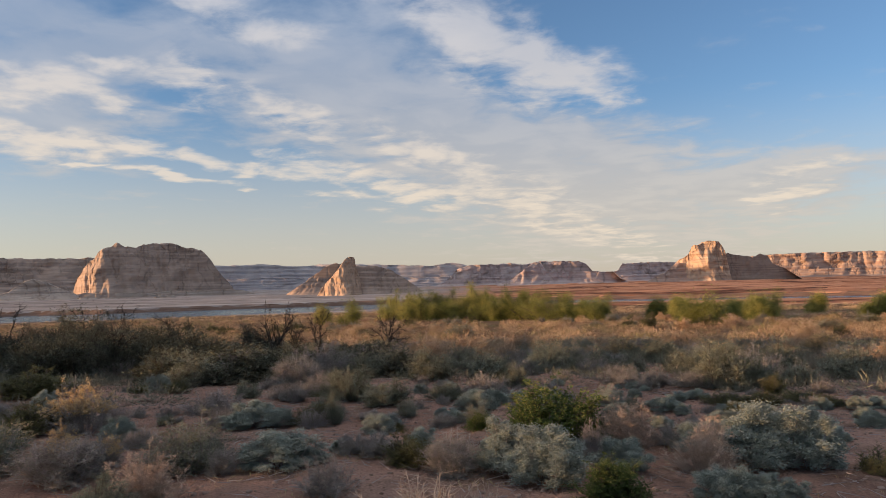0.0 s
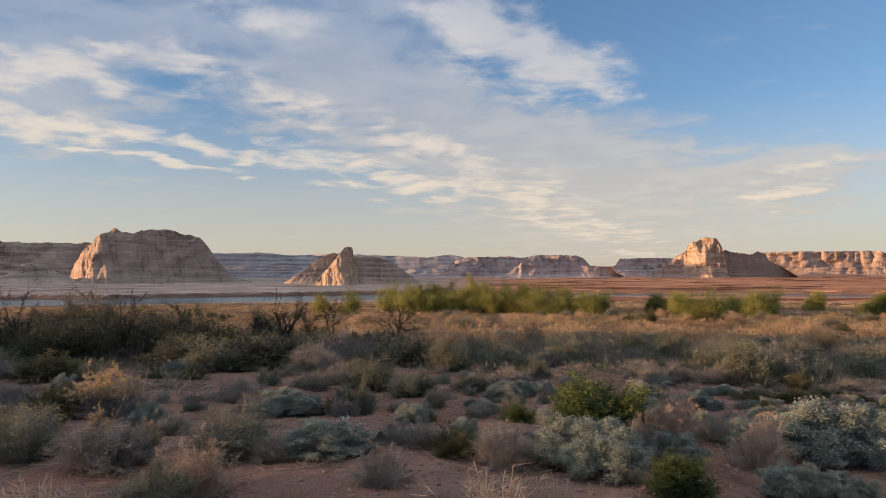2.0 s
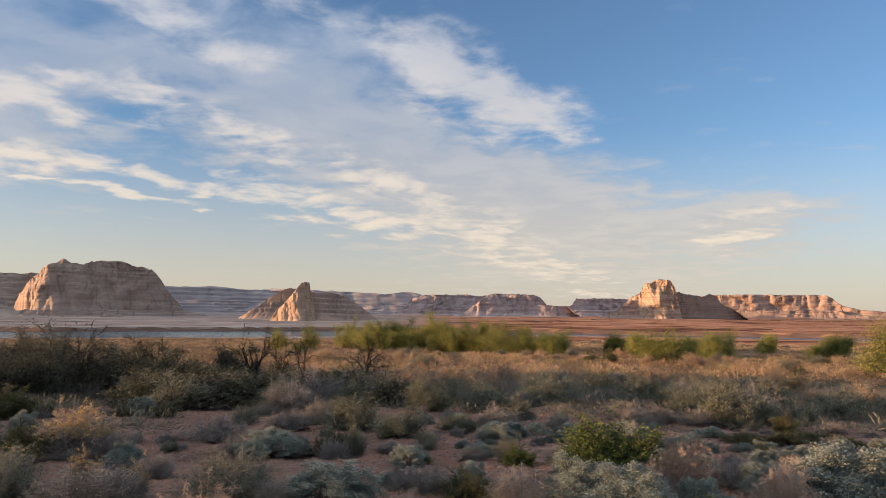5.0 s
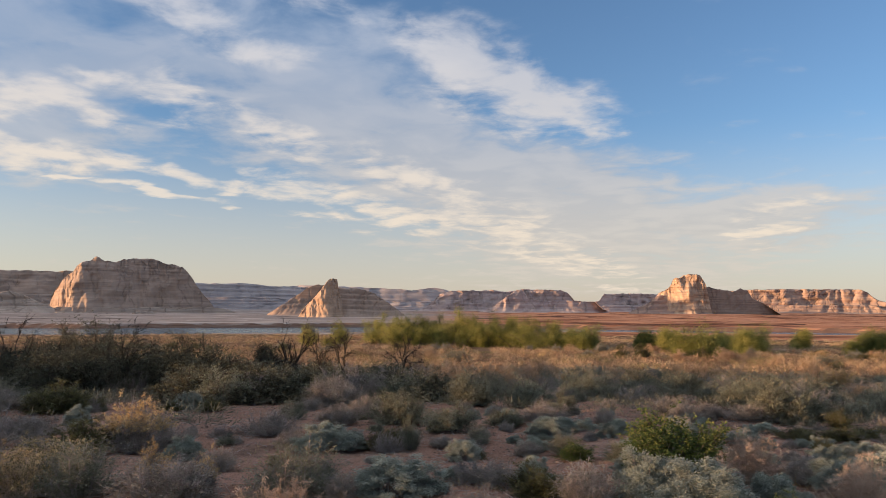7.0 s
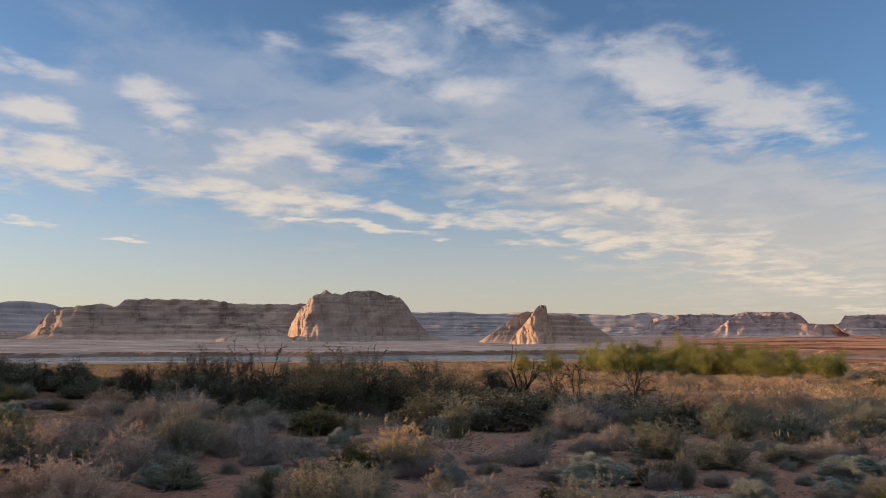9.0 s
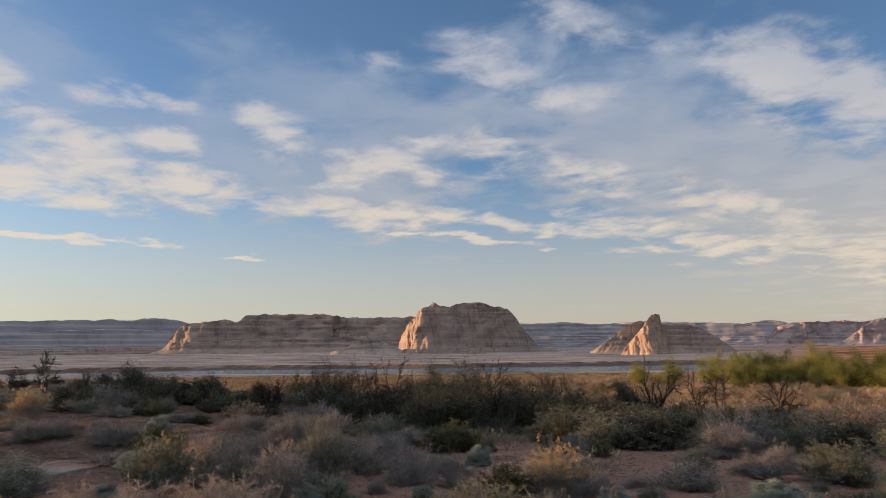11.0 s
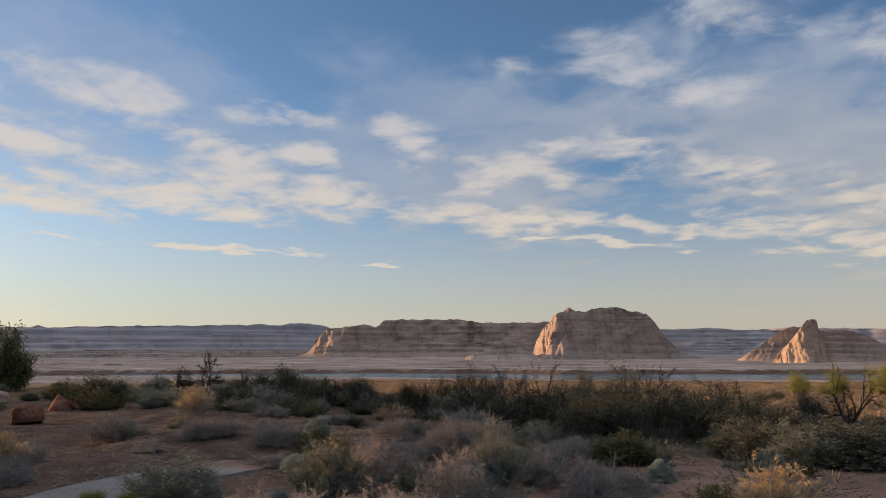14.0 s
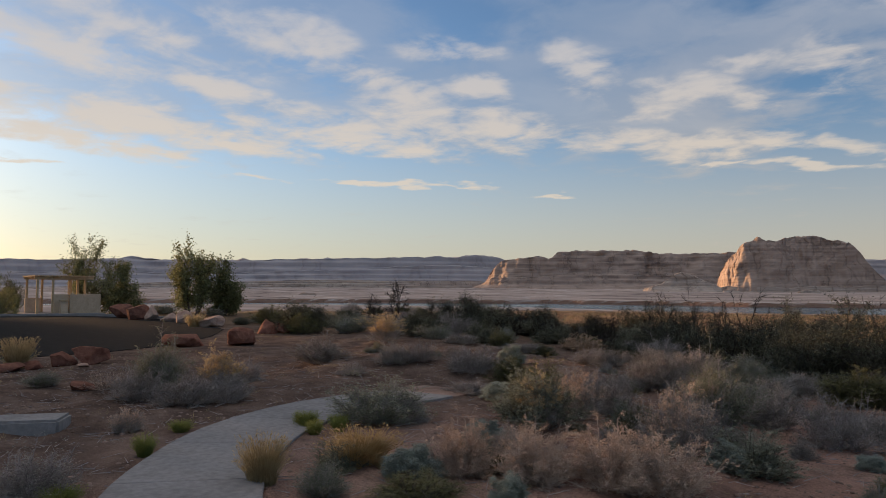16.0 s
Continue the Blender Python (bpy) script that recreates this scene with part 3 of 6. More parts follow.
def height(x, y):
    """The ground's height at a place of the plan."""
    x, y = np.asarray(x, float), np.asarray(y, float)
    r = np.hypot(x + 1, y - 1) + 1e-6
    a = np.degrees(np.arctan2(-(x + 1), y - 1))
    middle = np.interp(r, [0, 4, 7.5, 11, 15, 20, 30, 60, 150, 300, 430], [-0.08, -0.14, -0.27, -0.5, -0.66, -0.92, -1.55, -3.0, -6.2, -9.4, -12.6])
    left = np.interp(r, [0, 5, 12, 20, 30, 45, 56, 66, 90, 150, 300, 430], [-0.08, -0.22, -0.26, -0.34, -0.38, -0.37, -0.37, -0.8, -2.4, -5.0, -9.2, -12.6])
    k = smooth01(a, 26, 52) * (1 - smooth01(a, 150, 175))
    near = middle * (1 - k) + left * k
    # the shore, the lake's bed and the far bank, by direction
    shore = np.interp(a, [-60, -20, 0, 25, 60, 90], [600, 570, 505, 452, 640, 700])
    bank = np.interp(a, [-60, -20, 0, 12, 25, 40, 60, 90], [720, 655, 690, 660, 640, 700, 735, 800])
    wob = 10 * waves(x, y, 130, 5)
    s0, s1 = shore + wob, bank + wob * 0.7
    z = near * (1 - smooth01(r, 400, 450)) + -12.8 * smooth01(r, 400, 450)
    z = z - 3.2 * smooth01(r, s0 - 14, s0 + 10)
    # across the water: a low cut bank, benches, and the slow rise to the buttes
    rise = np.interp(r, [0, 640, 1000, 1500, 2000, 3200, 4900], [0, 0, 0.8, 6.5, 9.5, 13, 22])
    bench = np.clip(np.round(2.2 * waves(x * 0.5, y * 1.6, 330, 9, 2) + 0.4 * waves(x, y, 90, 14, 2)) / 2.2, -1, 1) * (1.3 + 1.2 * smooth01(-a, -4, 8))
    far = LAKE_Z + 3.6 + rise + bench * smooth01(r, s1 - 5, s1 + 120)
    z = z + (far - z) * smooth01(r, s1 - 4, s1 + 3)
    behind = smooth01(np.abs(a), 118, 150)
    z = z * (1 - behind) + behind * (-0.1 + 0.012 * np.minimum(r, 400))
    # an unseen low rise added in the west, to cast shade over the near ground
    shade_hill = 15.3 * np.exp(-((x + 185) / 34) ** 2) * (1 - 0.22 * smooth01(y, -22, -12)) * (1 - smooth01(y, -6, 16)) * (1 + 0.12 * smooth01(-y, 29.0, 31.5)) * (1 + 0.025 * waves(x, y, 18, 31, 2))
    z = z + np.maximum(shade_hill, 0) * smooth01(r, 120, 150)
    flat = smooth01(path_distance(x, y), 0.7, 2.4)
    lot = smooth01(np.hypot((x + 40) / 19, (y - 9) / 11), 0.85, 1.15)
    flat = np.minimum(flat, lot)
    fade = (1 - smooth01(r, 60, 300)) * (0.1 + 0.9 * flat)
    z = z + fade * (0.10 * waves(x, y, 6.5, 2) + 0.035 * waves(x, y, 1.3, 3)) * (0.35 + 0.65 * smooth01(r, 5, 12))
    # the mound beside the footpath
    z = z + flat * 0.38 * np.exp(-(((x + 13.5) / 3.4) ** 2 + ((y - 17.5) / 3.0) ** 2)) + flat * 0.22 * np.exp(-(((x + 17) / 3.5) ** 2 + ((y - 13.0) / 1.8) ** 2))
    return z


def height_at(x, y):
    return float(height(np.array([x]), np.array([y]))[0])



def build_ground():
    angs = np.concatenate([np.arange(-48, 96, 0.3), np.arange(96, 312, 2.4)])
    n = len(angs)
    radii = [0.4]
    while radii[-1] < 4900:
        radii.append(radii[-1] * (1.022 if radii[-1] < 90 else 1.03 if radii[-1] < 430 or radii[-1] > 1700 else 1.006 if radii[-1] < 770 else 1.014) + 0.01)
    radii = np.array(radii)
    A, R = np.meshgrid(np.radians(angs), radii)
    x, y = -1 - R * np.sin(A), 1 + R * np.cos(A)
    v = np.stack([x, y, height(x, y)], -1).reshape(-1, 3)
    m = len(radii)
    i, j = np.meshgrid(np.arange(m - 1), np.arange(n), indexing="ij")
    j2 = (j + 1) % n
    f = np.stack([i * n + j, i * n + j2, (i + 1) * n + j2, (i + 1) * n + j], -1).reshape(-1, 4)
    v = np.vstack([v, [[-1, 1, height_at(-1, 1)]]])
    # the middle is closed by quads that share the centre vertex
    c = len(v) - 1
    k = np.arange(0, n - 1, 2)
    cap = np.stack([np.full(len(k), c), (k + 2) % n, (k + 1) % n, k], -1)
    f = np.vstack([f, cap])[:, ::-1]
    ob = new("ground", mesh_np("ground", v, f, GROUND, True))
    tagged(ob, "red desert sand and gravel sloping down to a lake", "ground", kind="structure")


build_ground()

lake = bmesh.new()
bmesh.ops.create_circle(lake, cap_ends=True, segments=96, radius=900, matrix=pose(0, 0, LAKE_Z))
lake_ob = part("water", lake, WATER)
tagged(lake_ob, "calm blue-grey lake water below the bank", "lake", kind="structure")


# ---- buttes and mesas ----
def rock_mass(name, dist, outline, base_z, material, depth=0.6, seed=1, ledges=7, wall=0.1, talus=0.12, rough=0.03, twist=0.0, square=4.0, sides=220, levels=48, back=0.0, parent=None):
    """A rock stack whose skyline, from left to right, is given as (degrees to the left of +y, degrees above level).
    depth: as a part of its width; wall: how far the cliff leans in; talus: how far the foot spreads; twist: its turn in plan."""
    g = np.random.default_rng(seed)
    az = np.array([p[0] for p in outline])
    elev = np.array([p[1] for p in outline])
    mid = (az[0] + az[-1]) / 2
    u = np.tan(np.radians(mid - az)) * dist            # metres to the right of the middle
    top = (np.tan(np.radians(elev)) * dist / np.cos(np.radians(mid - az)) + 1.6) - base_z
    half = (u[-1] - u[0]) / 2
    tall = top.max()
    th = np.linspace(0, 2 * np.pi, sides, endpoint=False)
    lv = np.linspace(0, 1, levels)
    TH, LV = np.meshgrid(th, lv)
    ca, sa = np.cos(TH), np.sin(TH)
    # plan: a blunt block, broken by buttresses, alcoves and gullies
    plan = 1 / (np.abs(ca) ** square + np.abs(sa) ** square) ** (1 / square)
    px, py = plan * ca, plan * sa * depth
    tw = radians(twist)
    px, py = px * np.cos(tw) - py * np.sin(tw), px * np.sin(tw) + py * np.cos(tw)
    grow = 1 / np.max(np.abs(px))
    px, py = px * grow, py * grow
    arc = np.cumsum(np.hypot(np.diff(px[0], append=px[0, 0]), np.diff(py[0], append=py[0, 0])))[None] * half
    cut = np.zeros_like(TH)
    for n, (wave, amp) in enumerate(((2.3, 1.0), (1.0, 0.7), (0.45, 0.3), (0.2, 0.12))):
        k = 2 * np.pi * np.round(arc[0, -1] / (tall * wave)) / arc[0, -1]
        lean = 1.6 * waves(arc, LV * tall * 1.3, tall * wave * 2.2, seed + 90 + n, 3)
        s = np.sin(arc * k + g.uniform(0, 6.28) + 0.9 * np.sin(arc * k * 0.37 + g.uniform(0, 6.28)) + lean)
        patchy = np.clip(0.55 + 0.8 * waves(arc, LV * tall, tall * wave * 1.7, seed + 95 + n, 2), 0.08, 1.2)
        cut += amp * np.abs(s) ** 1.3 * patchy
    step = LV * ledges + 0.15 * np.sin(TH * 2 + seed)
    ledge = (np.floor(step) + smooth01(step - np.floor(step), 0.6, 1.0)) / ledges
    foot = np.clip(1 - LV / 0.32, 0, 1) ** 1.4
    bulk = min(tall, 0.8 * half * min(depth, 1.0))
    lumps = waves(arc + 0 * LV, LV * tall * 0.6, tall * 0.55, seed + 50, 5) + 0.16 * waves(arc * 0.05, LV * tall, tall * 0.16, seed + 70, 3) * (0.4 + 0.6 * waves(arc, LV * tall, tall * 1.5, seed + 71, 2))
    m_in = bulk * (rough * 4 * cut * (0.4 + LV) + wall * 3.0 * ledge + 0.12 * (lumps + 0.8)) + bulk * talus * 2.2 * (1 - foot)
    rr = np.hypot(px, py) * half
    shrink = np.clip(1 - m_in / rr, 0.05, 1)
    x = u[0] + half + half * px * (1 - (1 - shrink) * 0.3)
    y = half * py * shrink
    # the skyline sets the height of each column; the last rings close the top
    sky_h = np.interp(x, u, top)
    broken = 1 + 0.04 * waves(x, y, tall * 0.42, seed + 7, 5)
    zz = np.minimum(LV * tall, sky_h * broken) + 0.025 * tall * (LV - 0.5)
    rings = [np.stack([x, y, zz], -1)]
    X0, Y0 = x[-1], y[-1]
    for q in (0.85, 0.6, 0.3, 0.0):
        h = np.interp(X0, u, top) * (1 + 0.04 * waves(X0, Y0 * q, tall * 0.42, seed + 7, 5))
        rings.append(np.stack([X0, Y0 * q + (1 - q) * Y0.mean(), h + 0.0125 * tall], -1)[None])
    P = np.concatenate(rings, 0)
    P[0, :, 2] = -6.0
    m = len(P)
    i, j = np.meshgrid(np.arange(m - 1), np.arange(sides), indexing="ij")
    j2 = (j + 1) % sides
    f = np.stack([i * sides + j, i * sides + j2, (i + 1) * sides + j2, (i + 1) * sides + j], -1).reshape(-1, 4)
    ob = new(name, mesh_np(name, P.reshape(-1, 3), f, material))
    o = heading(mid) * (dist + back)
    place = pose(o.x, o.y, base_z, 0, 0, mid)
    if parent:
        ob.parent = parent
        ob.matrix_local = parent.matrix_world.inverted() @ place
    else:
        ob.matrix_world = place
    return ob


def landform(name, az, dist, base_z, label, category, group=""):
    o = heading(az) * dist
    root = new(name)
    root.matrix_world = pose(o.x, o.y, base_z, 0, 0, az)
    return tagged(root, label, category, group)


# the broad butte: a block with a stepped top over a talus foot
B = landform("sandstone_butte", 21.6, 1500, -5, "broad tan sandstone butte with a stepped flat top", "butte")
rock_mass("cliff", 1500, [(27.3, -0.1), (26.87, 1.06), (26.14, 2.0), (25.33, 2.79), (24.27, 3.43), (23.8, 3.19), (22.91, 3.16), (22.32, 3.46), (20.53, 3.53), (19.31, 3.2), (18.61, 3.08), (18.07, 2.48), (17.53, 1.71), (17.02, 1.06), (15.9, -0.1)], -5, ROCK_TAN,
          0.5, 3, 7, 0.075, 0.07, 0.035, 25, 5.0, 420, 110, parent=B)
rock_mass("talus", 1440, [(28.6, -0.3), (27.4, -0.12), (26.4, 0.12), (25.2, 0.0), (23.6, 0.1), (22.4, -0.02), (20.6, 0.14), (18.8, 0.0), (17.4, 0.2), (15.6, 0.05), (14.4, -0.3)], -9, ROCK_PALE,
          0.3, 4, 3, 0.12, 0.3, 0.02, 0, 2.4, 160, 14, parent=B)

D = landform("rock_dome", 29.5, 1380, -6, "low pale rounded sandstone dome", "rock")
rock_mass("dome", 1380, [(32.6, -0.1), (31.11, 0.27), (30.26, 0.94), (29.74, 1.14), (29.04, 0.98), (27.96, 0.46), (26.6, -0.1)], -6, ROCK_PALE, 0.5, 5, 9, 0.3, 0.3, 0.02, 8, 2.2, parent=D)

def outcrop(az, el, dist, wide, tall, seed):
    z = 1.6 + math.tan(radians(el)) * dist
    root = landform("rock_outcrop", az, dist, z, "small pale rock outcrop on the lake's far flat", "rock")
    k = math.degrees(wide / dist) / 2
    e = math.degrees(tall / dist)
    rock_mass("stone", dist, [(az + k, el), (az + 0.6 * k, el + 0.6 * e), (az + 0.2 * k, el + e), (az - 0.3 * k, el + 0.7 * e), (az - 0.6 * k, el + 0.8 * e), (az - k, el)], z, ROCK_PALE, 0.5, seed, 4, 0.1, 0.2, 0.06, 20, 3.0, 70, 16, parent=root)


outcrop(21.1, -0.42, 1300, 42, 7.5, 61)
outcrop(24.6, -0.35, 1330, 26, 3.5, 62)
outcrop(26.2, -0.3, 1330, 30, 4, 63)
outcrop(58.6, -0.75, 1050, 36, 6.5, 64)
outcrop(59.8, -0.8, 1040, 22, 4, 65)
outcrop(56.4, -0.7, 1100, 20, 4, 66)

# the pointed butte: a brown cone darkened as in shade, a sunlit-toned buttress before it, a long shoulder
S = landform("sandstone_spire", 7.0, 1150, -12, "pointed tan sandstone butte with long sloping shoulders", "butte")
rock_mass("cone", 1190, [(12.9, -0.6), (11.2, 0.45), (10.0, 1.3), (9.2, 1.85), (8.5, 2.08), (8.0, 2.05), (7.2, 1.7), (5.0, 0.3), (3.6, -0.6)], -12, ROCK_BROWN_SHADED, 0.6, 8, 7, 0.4, 0.3, 0.02, 0, 2.1, back=70, parent=S)
rock_mass("buttress", 1130, [(10.0, -0.6), (9.4, 0.2), (8.7, 0.95), (8.05, 1.75), (7.7, 2.2), (7.3, 2.42), (7.0, 2.3), (6.85, 1.6), (6.6, 0.8), (6.35, -0.6)], -12, ROCK_GOLD_LIT, 0.9, 9, 5, 0.1, 0.12, 0.06, -32, 2.8, 280, 80, parent=S)
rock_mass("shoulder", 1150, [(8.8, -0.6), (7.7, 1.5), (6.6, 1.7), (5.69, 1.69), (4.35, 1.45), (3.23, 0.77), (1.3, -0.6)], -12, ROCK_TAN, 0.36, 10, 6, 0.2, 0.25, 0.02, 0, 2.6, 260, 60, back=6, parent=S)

# the red butte: a domed end in the sunlit tone, a shade-toned notched ridge set back behind it
R = landform("sandstone_butte", -21.0, 1700, -4, "reddish sandstone butte with a domed end and notched ridge", "butte")
rock_mass("dome", 1680, [(-16.9, -0.15), (-17.5, 0.75), (-18.06, 1.35), (-18.87, 1.84), (-19.16, 2.38), (-20.26, 2.82), (-21.04, 2.8), (-21.45, 2.0), (-21.7, 0.8), (-21.95, -0.2)], -4, ROCK_GOLD_LIT, 0.8, 11, 5, 0.09, 0.1, 0.055, -34, 2.4, 300, 80, parent=R)
rock_mass("ridge", 1690, [(-20.2, -0.15), (-20.9, 1.7), (-21.6, 2.0), (-22.16, 1.77), (-22.9, 1.72), (-23.28, 1.6), (-23.84, 1.86), (-24.39, 1.73), (-24.74, 1.11), (-25.45, 0.78), (-26.8, -0.2)], -4, ROCK_BROWN_SHADED, 0.25, 12, 4, 0.05, 0.08, 0.06, 28, 3.6, 280, 60, back=120, parent=R)
rock_mass("foot", 1660, [(-15.6, -0.2), (-16.6, 0.35), (-17.24, 0.62), (-18.06, 1.3), (-18.7, 1.2), (-19.8, 0.5), (-21.2, 0.1), (-22.5, -0.2)], -4, ROCK_RED, 0.4, 14, 4, 0.2, 0.2, 0.04, 10, 3.0, parent=R)


def mesa(dist, outline, base_z, material, label, depth, seed, ledges=7, wall=0.1, talus=0.15, rough=0.03, twist=0.0, square=4.0, sides=320, category="mesa", name="mesa"):
    mid = (outline[0][0] + outline[-1][0]) / 2
    root = landform(name, mid, dist, base_z, label, category)
    rock_mass("cliff", dist, outline, base_z, material, depth, seed, ledges, wall, talus, rough, twist, square, sides, 48, parent=root)
    low = [(a + (0.4 if a > mid else -0.4), e * 0.36 - 0.02 + 0.06 * math.sin(k * 2.4 + seed)) for k, (a, e) in enumerate(outline)]
    rock_mass("talus", dist, low, base_z, material, depth * 1.12, seed + 1, 3, 0.2, 0.5, 0.05, twist, 3.0, sides, 14, parent=root)


mesa(2300, [(44.9, -0.1), (43.5, 0.5), (42.85, 1.4), (42.3, 1.85), (40.92, 2.05), (39.61, 2.15), (38.73, 2.02), (38.07, 2.52), (35.18, 2.62), (32.94, 2.72), (31.59, 2.46), (27.1, 2.46), (20.0, 2.4), (17.5, 0.3)], -2, ROCK_TAN, "long tan layered sandstone mesa", 0.4, 13, 7, 0.1, 0.22, 0.05, 12, 4.5, 420)
mesa(4100, [(97.0, 0.1), (92.0, 1.5), (79.58, 1.72), (75.5, 1.79), (72.04, 1.98), (71.4, 2.15), (69.94, 2.01), (63.9, 1.97), (63.48, 2.15), (63.19, 1.93), (60.52, 2.05), (54.38, 2.14), (49.9, 2.25), (48.1, 2.21), (46.52, 2.44), (44.95, 2.21), (43.16, 1.76), (41.37, 1.09), (39.0, 0.0)], 5, ROCK_FAR_HAZED, "far haze-grey plateau with a level rim", 0.2, 17, 5, 0.3, 0.7, 0.015, 0, 3.0, 420)
mesa(3300, [(84.0, -0.2), (78.0, 0.9), (70.0, 1.0), (65.51, 0.95), (61.35, 1.15), (56.0, 1.3), (51.03, 1.57), (49.0, 1.67), (44.95, 1.49), (42.2, 0.7), (40.0, -0.1)], -2, ROCK_FAR_HAZED, "low haze-grey stepped bench below a plateau", 0.25, 19, 5, 0.3, 0.8, 0.02, 0, 3.0, 380)
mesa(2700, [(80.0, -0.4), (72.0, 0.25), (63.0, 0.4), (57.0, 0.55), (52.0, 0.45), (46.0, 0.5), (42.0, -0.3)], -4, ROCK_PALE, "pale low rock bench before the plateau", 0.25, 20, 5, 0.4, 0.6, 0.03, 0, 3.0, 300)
mesa(4200, [(30.0, 0.2), (26.0, 1.7), (18.27, 1.84), (15.34, 1.84), (14.06, 1.93), (11.46, 1.71), (9.7, 1.84), (4.35, 1.68), (3.0, 1.58), (1.2, 1.52), (-0.16, 1.74), (-1.5, 1.46), (-2.85, 1.31), (-6, 1.2), (-8.0, 0.2)], 5, ROCK_FAR_HAZED, "far hazy ridge of low mesas", 0.2, 23, 6, 0.15, 0.3, 0.05)
mesa(3300, [(19.5, -0.2), (17.5, 0.8), (13.0, 0.95), (10.0, 0.75), (4.5, 0.85), (2.0, 0.65), (-1.0, 0.75), (-2.5, 0.45), (-4.0, -0.2)], -2, ROCK_FAR_HAZED, "low haze-grey bench across the far valley", 0.3, 27, 5, 0.2, 0.4, 0.06)
mesa(2600, [(0.4, -0.1), (-0.37, 0.3), (-1.5, 1.19), (-2.4, 1.5), (-4.28, 1.52), (-5.31, 1.6), (-6.41, 1.46), (-7.74, 1.71), (-10.78, 1.63), (-11.29, 1.4), (-11.9, 0.7), (-13.2, -0.1)], -3, ROCK_ROSE_HAZED, "hazy rose-grey flat-topped mesa with cliffs", 0.4, 29, 4, 0.06, 0.3, 0.05, 28)
mesa(2050, [(-4.5, -0.3), (-5.74, 0.48), (-6.63, 1.14), (-7.3, 1.63), (-7.82, 1.58), (-8.17, 0.91), (-9.47, 0.8), (-10.77, 0.88), (-13.32, 0.76), (-14.3, -0.1)], -4, ROCK_ROSE_HAZED, "low hazy rose-grey sandstone spur with a peaked end", 0.3, 31, 4, 0.12, 0.2, 0.06, 24, 3.0, 260, "rock", "rock_spur")
mesa(3400, [(-10.8, -0.1), (-11.62, 0.65), (-13.95, 0.75), (-14.25, 1.27), (-16.65, 1.37), (-18.66, 1.3), (-22.0, 1.3), (-24.0, 0.2)], -2, ROCK_ROSE_HAZED, "pale red hazy mesa far across the valley", 0.3, 37, 5, 0.06, 0.3, 0.05, 40)
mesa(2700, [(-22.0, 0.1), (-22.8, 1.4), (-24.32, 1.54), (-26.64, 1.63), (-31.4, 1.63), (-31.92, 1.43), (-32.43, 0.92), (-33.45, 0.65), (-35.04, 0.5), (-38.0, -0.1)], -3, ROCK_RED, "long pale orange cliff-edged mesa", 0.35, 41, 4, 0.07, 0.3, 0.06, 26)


# ---- plants: meshes ----
def cross3(a, b):
    return np.cross(a, b)


def unit(v):
    return v / np.maximum(np.linalg.norm(v, axis=-1, keepdims=True), 1e-9)


class Pieces:
    """Gathers triangles of one material."""

    def __init__(self):
        self.v, self.f, self.n = [], [], 0

    def add(self, v, f):
        self.v.append(v), self.f.append(f + self.n)
        self.n += len(v)

    def mesh(self, name, material):
        return mesh_np(name, np.concatenate(self.v), np.concatenate(self.f), material)


def rods(out, a, b, wa, wb, sides=3):
    """Tapered rods from points a to points b."""
    d = unit(b - a)
    side = unit(cross3(d, np.where(np.abs(d[:, 2:3]) > 0.9, [[1.0, 0, 0]], [[0, 0, 1.0]])))
    other = cross3(d, side)
    rings = []
    for p, w in ((a, wa), (b, wb)):
        for k in range(sides):
            t = 2 * np.pi * k / sides
            rings.append(p + (side * np.cos(t) + other * np.sin(t)) * np.asarray(w).reshape(-1, 1))
    v = np.stack(rings, 1)
    n = len(a)
    f = []
    for k in range(sides):
        k2 = (k + 1) % sides
        f += [[k, k2, sides + k2], [k, sides + k2, sides + k]]
    f = (np.arange(n)[:, None, None] * 2 * sides + np.array(f)[None]).reshape(-1, 3)
    out.add(v.reshape(-1, 3), f)


def spikes(out, a, b, w, g):
    """Thin twigs: two crossed long triangles each."""
    d = unit(b - a)
    s1 = unit(cross3(d, g.normal(size=a.shape)))
    s2 = cross3(d, s1)
    w = np.asarray(w).reshape(-1, 1)
    v = np.stack([a - s1 * w, a + s1 * w, b, a - s2 * w, a + s2 * w], 1)
    f = np.array([[0, 1, 2], [3, 4, 2]])
    out.add(v.reshape(-1, 3), (np.arange(len(a))[:, None, None] * 5 + f[None]).reshape(-1, 3))


def leaves(out, p, d, length, width, g):
    """Leaves: folded diamonds of two triangles."""
    d = unit(d)
    s = unit(cross3(d, g.normal(size=p.shape)))
    nrm = cross3(d, s)
    L, W = np.asarray(length).reshape(-1, 1), np.asarray(width).reshape(-1, 1)
    mid = p + d * L * 0.5 + nrm * W * 0.25
    v = np.stack([p, mid - s * W, p + d * L, mid + s * W], 1)
    f = np.array([[0, 1, 2], [0, 2, 3]])
    out.add(v.reshape(-1, 3), (np.arange(len(p))[:, None, None] * 4 + f[None]).reshape(-1, 3))


def along(paths, which, t):
    """Points at t (0 to 1) on polylines: paths is n x k x 3."""
    k = paths.shape[1] - 1
    s = np.clip(t * k, 0, k - 1e-6)
    i = s.astype(int)
    fr = (s - i)[:, None]
    return paths[which, i] * (1 - fr) + paths[which, i + 1] * fr


